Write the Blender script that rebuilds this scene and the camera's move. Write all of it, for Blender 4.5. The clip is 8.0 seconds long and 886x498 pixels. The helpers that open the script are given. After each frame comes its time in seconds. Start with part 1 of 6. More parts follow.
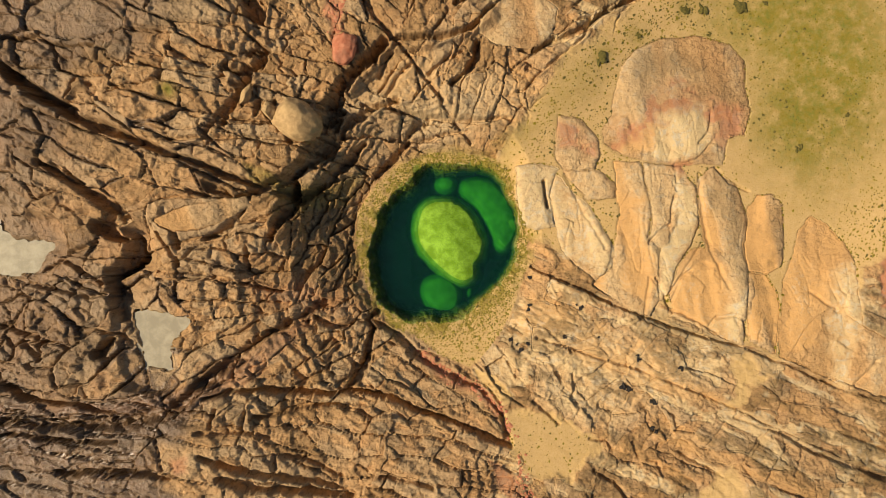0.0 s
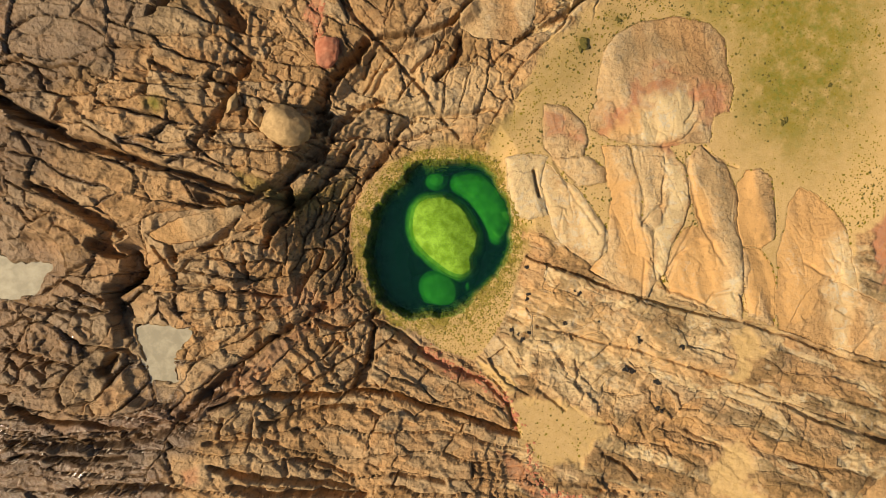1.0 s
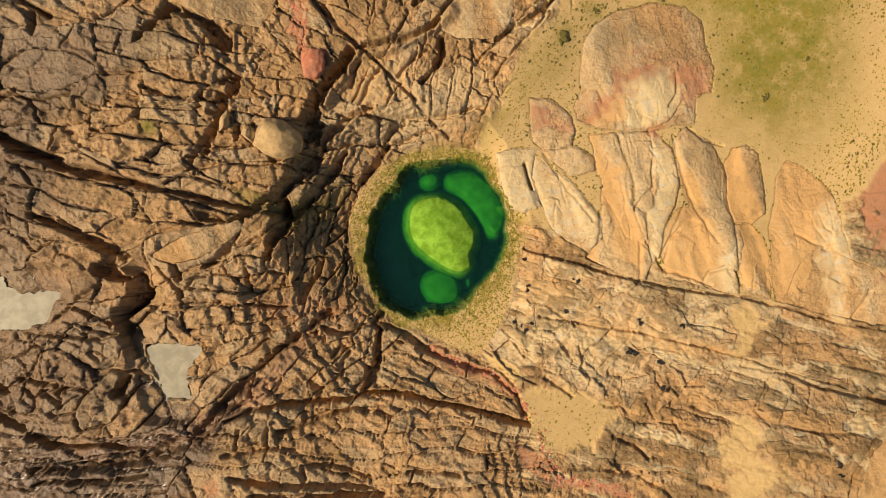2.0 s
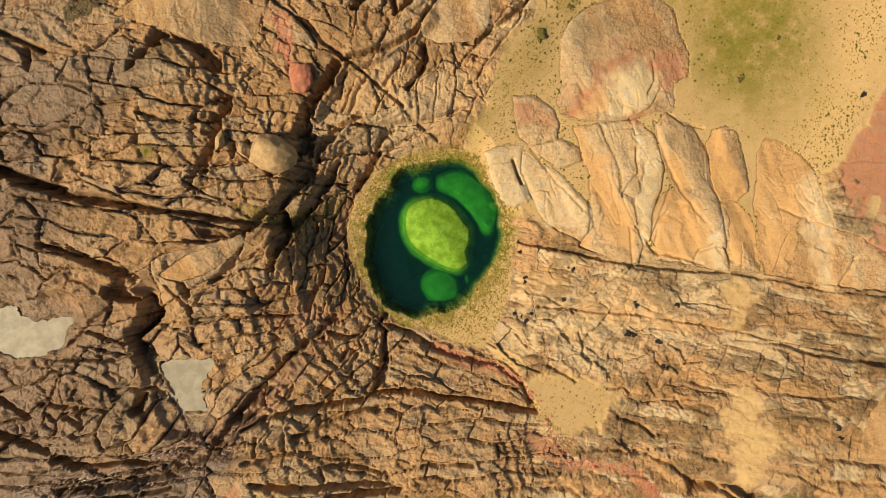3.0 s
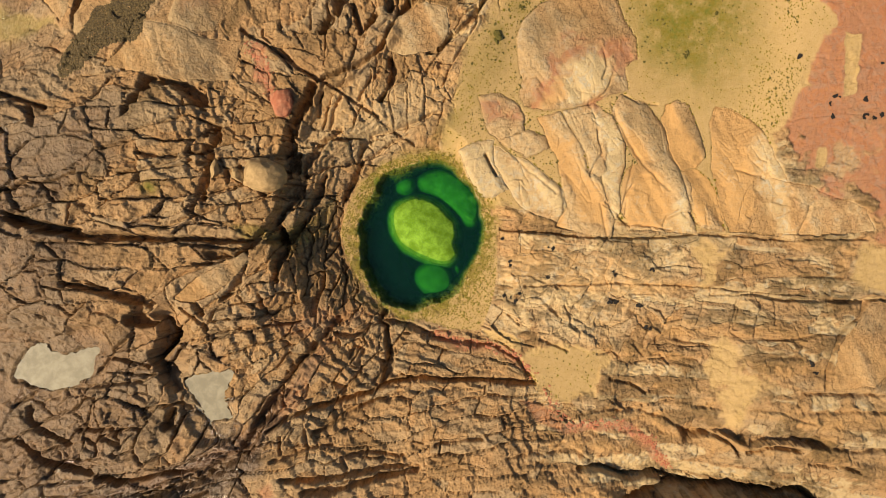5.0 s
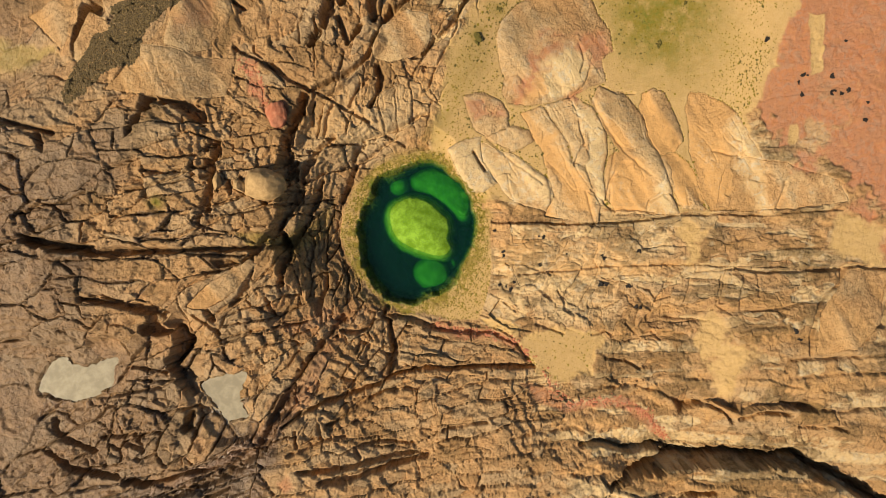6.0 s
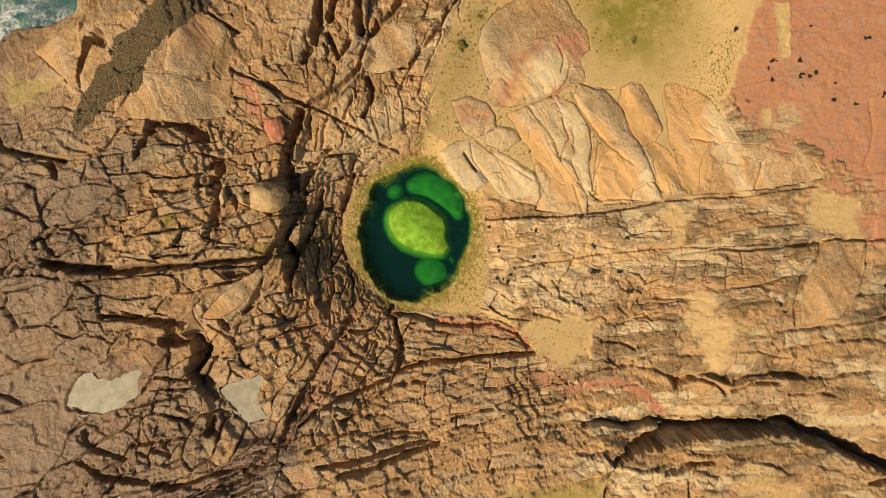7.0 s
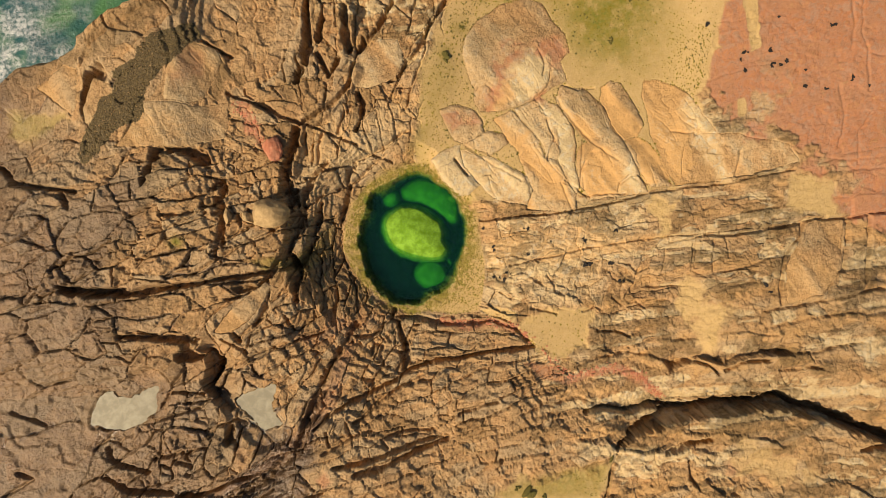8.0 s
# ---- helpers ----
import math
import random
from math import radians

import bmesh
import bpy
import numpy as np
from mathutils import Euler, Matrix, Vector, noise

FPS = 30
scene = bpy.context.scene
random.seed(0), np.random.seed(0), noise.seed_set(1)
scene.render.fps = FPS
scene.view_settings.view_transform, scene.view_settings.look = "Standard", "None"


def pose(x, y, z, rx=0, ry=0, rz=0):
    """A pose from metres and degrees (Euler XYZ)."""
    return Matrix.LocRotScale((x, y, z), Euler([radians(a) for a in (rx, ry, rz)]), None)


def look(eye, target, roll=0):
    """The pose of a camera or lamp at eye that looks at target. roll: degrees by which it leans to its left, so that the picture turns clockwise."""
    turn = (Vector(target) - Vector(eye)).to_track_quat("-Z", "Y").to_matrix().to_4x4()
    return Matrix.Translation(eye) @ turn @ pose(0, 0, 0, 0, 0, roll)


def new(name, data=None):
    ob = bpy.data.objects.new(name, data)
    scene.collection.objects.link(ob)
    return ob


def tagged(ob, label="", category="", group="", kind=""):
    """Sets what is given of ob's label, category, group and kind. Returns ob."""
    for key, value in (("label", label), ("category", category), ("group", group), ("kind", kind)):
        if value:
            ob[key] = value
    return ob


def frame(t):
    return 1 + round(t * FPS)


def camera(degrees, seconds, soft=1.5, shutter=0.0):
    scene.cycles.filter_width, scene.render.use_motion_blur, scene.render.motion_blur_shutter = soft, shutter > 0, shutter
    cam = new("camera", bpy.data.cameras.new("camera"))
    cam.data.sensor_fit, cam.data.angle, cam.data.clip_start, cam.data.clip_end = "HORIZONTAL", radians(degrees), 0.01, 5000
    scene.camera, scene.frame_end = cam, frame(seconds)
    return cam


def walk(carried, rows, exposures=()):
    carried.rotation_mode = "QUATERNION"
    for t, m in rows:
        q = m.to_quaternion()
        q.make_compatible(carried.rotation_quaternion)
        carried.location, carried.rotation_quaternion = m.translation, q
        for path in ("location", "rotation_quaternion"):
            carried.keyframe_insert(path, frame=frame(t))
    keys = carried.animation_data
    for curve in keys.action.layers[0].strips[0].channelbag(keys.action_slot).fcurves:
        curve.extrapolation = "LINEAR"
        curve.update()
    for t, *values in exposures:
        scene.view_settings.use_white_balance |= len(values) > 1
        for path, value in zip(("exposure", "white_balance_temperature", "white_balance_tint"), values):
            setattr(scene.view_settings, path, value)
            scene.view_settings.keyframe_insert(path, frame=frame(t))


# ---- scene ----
cam = camera(68.6, 8.0, soft=0.5)
METRES, EYE, TILT, LEAN, TURN = 4.0, 12.75, -90.0, 0.0, 0.0
ROWS = [
    (0.0, 0.0, 0.0, 0.0, -0.0, 0.0, 0.0),
    (0.5, 0.0051, -0.0045, -0.0088, -0.12, -0.06, 1.86),
    (1.0, 0.0069, -0.0181, -0.0189, -0.25, -0.09, 3.81),
    (1.5, 0.0053, -0.0399, -0.0216, -0.33, -0.1, 5.92),
    (3.0, 0.0055, -0.1739, -0.0323, -0.64, -0.11, 12.46),
    (3.5, 0.0169, -0.2353, -0.0327, -0.76, -0.16, 14.2),
    (4.0, 0.0295, -0.308, -0.0364, -0.81, -0.13, 15.99),
    (4.5, 0.0341, -0.3702, -0.0534, -0.89, -0.17, 17.59),
    (6.0, 0.0443, -0.6143, -0.0933, -1.13, -0.48, 22.89),
    (6.5, 0.044, -0.7081, -0.0975, -1.19, -0.56, 24.62),
    (7.0, 0.0433, -0.8095, -0.0944, -1.3, -0.66, 26.51),
    (7.5, 0.0479, -0.8931, -0.0884, -1.39, -0.71, 28.27),
    (8.0, 0.0586, -0.9786, -0.0778, -1.49, -0.78, 30.1),
]
walk(cam, [(t, pose(0, 0, EYE, TILT, LEAN, TURN) @ pose(METRES * x, METRES * y, METRES * z, 90 + pitch, roll, yaw)) for t, x, y, z, yaw, pitch, roll in ROWS], [(0.0, 0.38, 7000, 12), (8.0, 0.33, 7000, 12)])

# ---------------------------------------------------------------- light
SUN_HEIGHT, SUN_SIDE = radians(47), radians(-100)      # side: clockwise from +y
sun_way = Vector((math.sin(SUN_SIDE) * math.cos(SUN_HEIGHT), math.cos(SUN_SIDE) * math.cos(SUN_HEIGHT), math.sin(SUN_HEIGHT)))
world = bpy.data.worlds.new("sky")
scene.world = world
world.use_nodes = True
sky = world.node_tree.nodes.new("ShaderNodeTexSky")
sky.sky_type, sky.sun_disc, sky.sun_elevation, sky.sun_rotation = "NISHITA", False, SUN_HEIGHT, SUN_SIDE
world.node_tree.nodes["Background"].inputs["Strength"].default_value = 0.063
world.node_tree.links.new(sky.outputs[0], world.node_tree.nodes["Background"].inputs["Color"])
sun = new("sun", bpy.data.lights.new("sun", "SUN"))
sun.data.energy, sun.data.angle, sun.data.color = 4.6, radians(0.6), (1.0, 0.87, 0.68)
sun.matrix_world = look(sun_way * 40, (0, 0, 0))


# ---------------------------------------------------------------- materials
def nodes_of(name, rough=0.85, spec=0.25):
    mat = bpy.data.materials.new(name)
    mat.use_nodes = True
    tree = mat.node_tree
    surf = tree.nodes["Principled BSDF"]
    surf.inputs["Roughness"].default_value = rough
    surf.inputs["Specular IOR Level"].default_value = spec
    return mat, tree, surf


def add(tree, kind, **values):
    node = tree.nodes.new(kind)
    for key, value in values.items():
        node.inputs[key.replace("_", " ")].default_value = value
    return node


def grain(tree, scale, detail=6.0, rough=0.6, warp=0.0):
    spot = tree.nodes.new("ShaderNodeNewGeometry")
    node = add(tree, "ShaderNodeTexNoise", Scale=scale, Detail=detail, Roughness=rough, Distortion=warp)
    tree.links.new(spot.outputs["Position"], node.inputs["Vector"])
    return node.outputs["Fac"]


def ramp(tree, value, low, high):
    node = add(tree, "ShaderNodeMapRange", From_Min=low, From_Max=high)
    node.interpolation_type = "SMOOTHSTEP"
    tree.links.new(value, node.inputs["Value"])
    return node.outputs["Result"]


def both(tree, a, b, how="MULTIPLY"):
    node = tree.nodes.new("ShaderNodeMath")
    node.operation, node.use_clamp = how, how != "MULTIPLY_ADD"
    for socket, value in zip(node.inputs, (a, b)):
        if isinstance(value, float):
            socket.default_value = value
        else:
            tree.links.new(value, socket)
    return node.outputs[0]


def blend(tree, fac, a, b):
    node = tree.nodes.new("ShaderNodeMix")
    node.data_type = "RGBA"
    for socket, value in ((node.inputs["Factor"], fac), (node.inputs["A"], a), (node.inputs["B"], b)):
        if isinstance(value, float):
            socket.default_value = value
        elif isinstance(value, tuple):
            socket.default_value = (*value, 1)
        else:
            tree.links.new(value, socket)
    return node.outputs["Result"]


def relief(tree, surf, parts, distance):
    last = None
    for value, strength in parts:
        node = add(tree, "ShaderNodeBump", Strength=strength, Distance=distance)
        tree.links.new(value, node.inputs["Height"])
        if last:
            tree.links.new(last, node.inputs["Normal"])
        last = node.outputs["Normal"]
    tree.links.new(last, surf.inputs["Normal"])


def rock_material():
    """Weathered sandstone; the mesh's 'tone' says how much red stain, sand, algae and dark crusting with painted
    dimming lies on it, 'vary' each block's own shade.
    """
    mat, tree, surf = nodes_of("weathered_rock", 0.8, 0.22)
    tone = tree.nodes.new("ShaderNodeAttribute")
    tone.attribute_name = "tone"
    split = tree.nodes.new("ShaderNodeSeparateColor")
    tree.links.new(tone.outputs["Color"], split.inputs[0])
    red, sand, algae, crust_dim = split.outputs[0], split.outputs[1], split.outputs[2], tone.outputs["Alpha"]
    tone2 = tree.nodes.new("ShaderNodeAttribute")
    tone2.attribute_name = "tint"
    split2 = tree.nodes.new("ShaderNodeSeparateColor")
    tree.links.new(tone2.outputs["Color"], split2.inputs[0])
    vary, orange, pale, wet_dim = split2.outputs[0], split2.outputs[1], split2.outputs[2], tone2.outputs["Alpha"]
    fine, mid, wide = grain(tree, 60, 6, 0.75), grain(tree, 9, 8, 0.7, 0.5), grain(tree, 1.5, 6, 0.65, 0.8)
    speck, blotch = grain(tree, 130, 3, 0.7), grain(tree, 4.5, 9, 0.72, 1.2)

    def veins(scale, width):
        node = tree.nodes.new("ShaderNodeMath")
        node.operation = "ABSOLUTE"
        raw = tree.nodes.new("ShaderNodeMath")
        raw.operation = "SUBTRACT"
        raw.inputs[1].default_value = 0.5
        tree.links.new(grain(tree, scale, 7, 0.6, 0.9), raw.inputs[0])
        tree.links.new(raw.outputs[0], node.inputs[0])
        return ramp(tree, node.outputs[0], 0.0, width)

    c = blend(tree, ramp(tree, mid, 0.32, 0.66), ROCK_DARK, ROCK_TAN)
    c = blend(tree, both(tree, ramp(tree, wide, 0.42, 0.70), 0.7), c, ROCK_WARM)
    c = blend(tree, both(tree, ramp(tree, vary, 0.4, 0.85), 0.75), c, ROCK_GREY)
    c = blend(tree, both(tree, ramp(tree, vary, 0.42, 0.12), 0.5), c, ROCK_BROWN)
    c = blend(tree, both(tree, ramp(tree, blotch, 0.52, 0.66), 0.5), c, ROCK_BROWN)
    c = blend(tree, both(tree, pale, ramp(tree, mid, 0.25, 0.55)), c, ROCK_PALE)
    c = blend(tree, both(tree, orange, ramp(tree, blotch, 0.25, 0.55)), c, ROCK_ORANGE)
    c = blend(tree, both(tree, both(tree, pale, ramp(tree, blotch, 0.5, 0.62)), 0.75), c, ROCK_LICHEN)
    redmix = blend(tree, ramp(tree, blotch, 0.38, 0.62), (0.41, 0.145, 0.058), (0.35, 0.195, 0.118))
    redmix = blend(tree, both(tree, ramp(tree, wide, 0.45, 0.62), 0.8), redmix, (0.36, 0.165, 0.082))
    c = blend(tree, both(tree, red, ramp(tree, blotch, 0.22, 0.50)), c, redmix)
    crust_dim_mix = blend(tree, ramp(tree, fine, 0.35, 0.7), (0.05, 0.036, 0.018), (0.19, 0.115, 0.038))
    c = blend(tree, both(tree, crust_dim, ramp(tree, mid, 0.2, 0.62)), c, crust_dim_mix)
    # damp darkening, which also carries the painted picture-edge falloff
    damp = both(tree, ramp(tree, wet_dim, 0.0, 0.7), 0.72)
    c = blend(tree, damp, c, (0.075, 0.042, 0.02))
    sandmix = blend(tree, ramp(tree, fine, 0.32, 0.68), (0.39, 0.25, 0.095), (0.53, 0.37, 0.17))
    sandmix = blend(tree, both(tree, ramp(tree, blotch, 0.42, 0.65), 0.5), sandmix, (0.42, 0.275, 0.095))
    c = blend(tree, ramp(tree, both(tree, sand, ramp(tree, mid, -0.2, 0.6)), 0.25, 0.6), c, sandmix)
    algaemix = blend(tree, ramp(tree, mid, 0.35, 0.7), (0.21, 0.155, 0.02), (0.14, 0.145, 0.022))
    c = blend(tree, both(tree, algae, ramp(tree, grain(tree, 3.2, 9, 0.72), 0.18, 0.6)), c, algaemix)
    hair = veins(2.6, 0.012)
    bare = both(tree, 1.0, sand, "SUBTRACT")
    plainer = both(tree, 1.0, both(tree, both(tree, pale, orange, "ADD"), red, "ADD"), "SUBTRACT")
    jointed = both(tree, bare, both(tree, both(tree, plainer, 0.85), 0.15, "ADD"))
    c = blend(tree, both(tree, both(tree, both(tree, 1.0, hair, "SUBTRACT"), jointed), 0.4), c, (0.06, 0.035, 0.018))
    c = blend(tree, both(tree, ramp(tree, fine, 0.56, 0.72), 0.4), c, (0.13, 0.075, 0.032))
    c = blend(tree, both(tree, ramp(tree, speck, 0.58, 0.72), 0.35), c, (0.62, 0.46, 0.28))
    tree.links.new(c, surf.inputs["Base Color"])
    gloss = add(tree, "ShaderNodeMapRange", To_Min=0.85, To_Max=0.12)
    tree.links.new(wet_dim, gloss.inputs["Value"])
    tree.links.new(gloss.outputs[0], surf.inputs["Roughness"])
    sheen = add(tree, "ShaderNodeMapRange", To_Min=0.2, To_Max=0.7)
    tree.links.new(wet_dim, sheen.inputs["Value"])
    tree.links.new(sheen.outputs[0], surf.inputs["Specular IOR Level"])
    bend = tree.nodes.new("ShaderNodeVectorMath")
    bend.operation = "MULTIPLY_ADD"
    jitter = add(tree, "ShaderNodeTexNoise", Scale=5.0, Detail=5.0, Roughness=0.7)
    place = tree.nodes.new("ShaderNodeNewGeometry")
    tree.links.new(place.outputs["Position"], jitter.inputs["Vector"])
    tree.links.new(jitter.outputs["Color"], bend.inputs[0])
    bend.inputs[1].default_value = (0.16, 0.16, 0.05)
    tree.links.new(place.outputs["Position"], bend.inputs[2])
    facets = []
    for scale in (5.5, 15.0):
        cells = tree.nodes.new("ShaderNodeTexVoronoi")
        cells.voronoi_dimensions = "2D"
        cells.inputs["Scale"].default_value = scale
        tree.links.new(bend.outputs[0], cells.inputs["Vector"])
        facets.append(cells)
    rims = tree.nodes.new("ShaderNodeTexVoronoi")
    rims.voronoi_dimensions, rims.feature = "2D", "DISTANCE_TO_EDGE"
    rims.inputs["Scale"].default_value = 5.5
    tree.links.new(bend.outputs[0], rims.inputs["Vector"])
    split_at = ramp(tree, rims.outputs["Distance"], 0.0, 0.05)
    where = both(tree, both(tree, bare, ramp(tree, blotch, 0.44, 0.58)), plainer)
    c = blend(tree, both(tree, both(tree, both(tree, 1.0, split_at, "SUBTRACT"), where), 0.7), c, (0.045, 0.027, 0.014))
    tree.links.new(c, surf.inputs["Base Color"])
    cut = both(tree, split_at, both(tree, 1.0, where, "SUBTRACT"), "MAXIMUM")
    broken = both(tree, both(tree, bare, 0.25), both(tree, both(tree, bare, plainer), 0.75), "ADD")
    shard = both(tree, facets[0].outputs["Distance"], broken)
    chip = both(tree, facets[1].outputs["Distance"], broken)
    lumps = both(tree, mid, both(tree, both(tree, broken, 0.75), 0.18, "ADD"))
    hairs = both(tree, hair, both(tree, both(tree, broken, 0.8), 0.2, "ADD"))
    relief(tree, surf, ((lumps, 0.6), (shard, 0.42), (chip, 0.3), (fine, 0.2), (speck, 0.07), (hairs, 0.25), (cut, 0.35)), 0.06)
    return mat


ROCK_BROWN, ROCK_LICHEN = (0.19, 0.112, 0.043), (0.48, 0.415, 0.29)
ROCK_TAN, ROCK_DARK, ROCK_WARM = (0.50, 0.31, 0.142), (0.29, 0.172, 0.076), (0.44, 0.238, 0.098)
ROCK_GREY, ROCK_PALE, ROCK_ORANGE = (0.39, 0.28, 0.155), (0.55, 0.41, 0.21), (0.54, 0.31, 0.115)
ROCK = rock_material()


def plain(name, dark, light, scale=20, rough=0.8, bump=0.4, spec=0.3):
    mat, tree, surf = nodes_of(name, rough, spec)
    value, fine = grain(tree, scale, 5, 0.65, 0.3), grain(tree, scale * 6, 3, 0.6)
    c = blend(tree, ramp(tree, value, 0.35, 0.68), dark, light)
    who = tree.nodes.new("ShaderNodeObjectInfo")
    c = blend(tree, both(tree, who.outputs["Random"], 0.3), c, dark)
    tree.links.new(c, surf.inputs["Base Color"])
    relief(tree, surf, ((value, bump), (fine, bump * 0.5)), 0.03)
    return mat


def water_material(name, tint, ripple, scale, foam=False):
    mat = bpy.data.materials.new(name)
    mat.use_nodes = True
    tree = mat.node_tree
    tree.nodes.remove(tree.nodes["Principled BSDF"])
    clear = tree.nodes.new("ShaderNodeBsdfTransparent")
    clear.inputs["Color"].default_value = (*tint, 1)
    shine = tree.nodes.new("ShaderNodeBsdfGlossy")
    shine.inputs["Roughness"].default_value = 0.04
    bump = add(tree, "ShaderNodeBump", Strength=ripple, Distance=0.05)
    tree.links.new(grain(tree, scale, 4, 0.6, 0.5), bump.inputs["Height"])
    tree.links.new(bump.outputs[0], shine.inputs["Normal"])
    fresnel = add(tree, "ShaderNodeFresnel", IOR=1.33)
    tree.links.new(bump.outputs[0], fresnel.inputs["Normal"])
    mix = tree.nodes.new("ShaderNodeMixShader")
    tree.links.new(fresnel.outputs[0], mix.inputs[0])
    tree.links.new(clear.outputs[0], mix.inputs[1])
    tree.links.new(shine.outputs[0], mix.inputs[2])
    tree.links.new(mix.outputs[0], tree.nodes["Material Output"].inputs["Surface"])
    return mat


def sea_material():
    mat, tree, surf = nodes_of("sea_water", 0.12, 0.5)
    wide, mid, fine = grain(tree, 0.45, 4, 0.55, 0.5), grain(tree, 1.6, 8, 0.72, 0.35), grain(tree, 11, 6, 0.7, 0.2)
    tone = tree.nodes.new("ShaderNodeAttribute")
    tone.attribute_name = "foam"
    c = blend(tree, ramp(tree, wide, 0.35, 0.6), (0.006, 0.06, 0.062), (0.06, 0.155, 0.05))
    lace = both(tree, ramp(tree, mid, 0.36, 0.62), tone.outputs["Fac"])
    lace = both(tree, lace, both(tree, ramp(tree, fine, 0.30, 0.62), 0.9))
    c = blend(tree, lace, c, (0.66, 0.64, 0.60))
    tree.links.new(c, surf.inputs["Base Color"])
    rough = add(tree, "ShaderNodeMapRange", To_Min=0.1, To_Max=0.8)
    tree.links.new(lace, rough.inputs["Value"])
    tree.links.new(rough.outputs[0], surf.inputs["Roughness"])
    relief(tree, surf, ((mid, 0.5), (fine, 0.4)), 0.12)
    return mat


WEED = plain("dark_dried_weed", (0.008, 0.007, 0.006), (0.03, 0.022, 0.015), 40, 0.7)
MUSSEL = plain("brown_mussel_bed", (0.045, 0.03, 0.011), (0.21, 0.145, 0.05), 30, 0.6, 0.6)
TUFT = plain("yellow_green_algae_tuft", (0.12, 0.095, 0.006), (0.24, 0.18, 0.012), 30, 0.9)
DARK_TUFT = plain("olive_algae_clump", (0.06, 0.055, 0.012), (0.14, 0.11, 0.022), 30, 0.9)
POOL_ROCK = plain("algae_coated_rock", (0.22, 0.27, 0.015), (0.50, 0.54, 0.085), 5, 0.8, 0.5)
# deeper copy: darker and greener, the light lost in water put into colour
POOL_DEEP_ROCK = plain("depth_dimmed_algae_rock", (0.07, 0.25, 0.02), (0.16, 0.42, 0.045), 7, 0.8, 0.3)
BOULDER = plain("pale_boulder_stone", (0.32, 0.21, 0.095), (0.50, 0.34, 0.155), 9, 0.85, 0.7)
PINK = plain("salmon_pink_stone", (0.36, 0.12, 0.06), (0.46, 0.20, 0.11), 9, 0.8, 0.6)
# pool floor: the dim blue of deep water is put into its colour
POOL_BED = plain("dark_pool_bed", (0.004, 0.018, 0.022), (0.075, 0.075, 0.035), 7, 0.8, 0.5)
# puddle silt, paler to stand in for the sky reflected in the water
SILT_SKY = plain("pale_grey_silt_with_sky", (0.30, 0.255, 0.195), (0.46, 0.395, 0.31), 5, 0.5, 0.1)
POOL_WATER = water_material("pool_water", (0.74, 0.96, 0.80), 0.05, 6)


def murk_material():
    """Cloudy water: tints what lies under it and scatters a little light."""
    mat = bpy.data.materials.new("cloudy_water")
    mat.use_nodes = True
    tree = mat.node_tree
    tree.nodes.remove(tree.nodes["Principled BSDF"])
    clear, cloud, mix = (tree.nodes.new(k) for k in ("ShaderNodeBsdfTransparent", "ShaderNodeBsdfDiffuse", "ShaderNodeMixShader"))
    clear.inputs["Color"].default_value, cloud.inputs["Color"].default_value = (0.70, 0.945, 0.83, 1), (0.013, 0.058, 0.076, 1)
    fac = add(tree, "ShaderNodeMapRange", To_Min=0.10, To_Max=0.18)
    tree.links.new(grain(tree, 2.5, 4, 0.6, 0.5), fac.inputs["Value"])
    tree.links.new(fac.outputs[0], mix.inputs[0])
    tree.links.new(clear.outputs[0], mix.inputs[1])
    tree.links.new(cloud.outputs[0], mix.inputs[2])
    tree.links.new(mix.outputs[0], tree.nodes["Material Output"].inputs["Surface"])
    return mat


MURK = murk_material()
RIM_TUFT = plain("brown_rim_algae", (0.12, 0.10, 0.012), (0.30, 0.225, 0.035), 30, 0.9)
PUDDLE_WATER = water_material("puddle_water", (0.90, 0.92, 0.88), 0.03, 8)
SEA = sea_material()

# ---------------------------------------------------------------- the lie of the land, in plan
STEP, FAR_STEP = 0.0195, 0.029
EAST, WEST, NORTH, SOUTH = 13.8, -12.3, 9.6, -11.9
rng = np.random.default_rng(4)


def reach(low, high, near_low, near_high):
    """Fine even steps in the middle, wider ones round it, ever longer ones out to the horizon."""
    inner = np.concatenate([np.arange(low, near_low - FAR_STEP / 2, FAR_STEP), np.arange(near_low, near_high, STEP), np.arange(near_high, high, FAR_STEP)])
    outer = np.cumsum(0.06 * 1.55 ** np.arange(24))
    return np.concatenate([(low - outer)[::-1], inner, inner[-1] + outer])


XS, YS = reach(WEST, EAST, -8.4, 8.2), reach(SOUTH, NORTH, -5.0, 5.0)
X, Y = np.meshgrid(XS, YS)
LATTICE = rng.random((8, 256, 256))


def lump(x, y, size, seed=0):
    """Smooth noise from -1 to 1 with lumps of that size."""
    table = LATTICE[seed % 8]
    u, v = x / size + 17.3 * seed, y / size + 5.1 * seed
    i, j = np.floor(u), np.floor(v)
    a, b = u - i, v - j
    a, b = a * a * (3 - 2 * a), b * b * (3 - 2 * b)
    i, j = i.astype(np.int64) & 255, j.astype(np.int64) & 255
    k, m = (i + 1) & 255, (j + 1) & 255
    low = table[j, i] * (1 - a) + table[j, k] * a
    return 2 * (low * (1 - b) + (table[m, i] * (1 - a) + table[m, k] * a) * b) - 1


def rough(x, y, size, seed=0, octaves=4, keep=0.5):
    total, scale = 0, 1.0
    for n in range(octaves):
        total = total + scale * lump(x, y, size / 2**n, seed + n)
        scale *= keep
    return total


def soft(d, low, high):
    s = np.clip((d - low) / (high - low), 0, 1)
    return s * s * (3 - 2 * s)


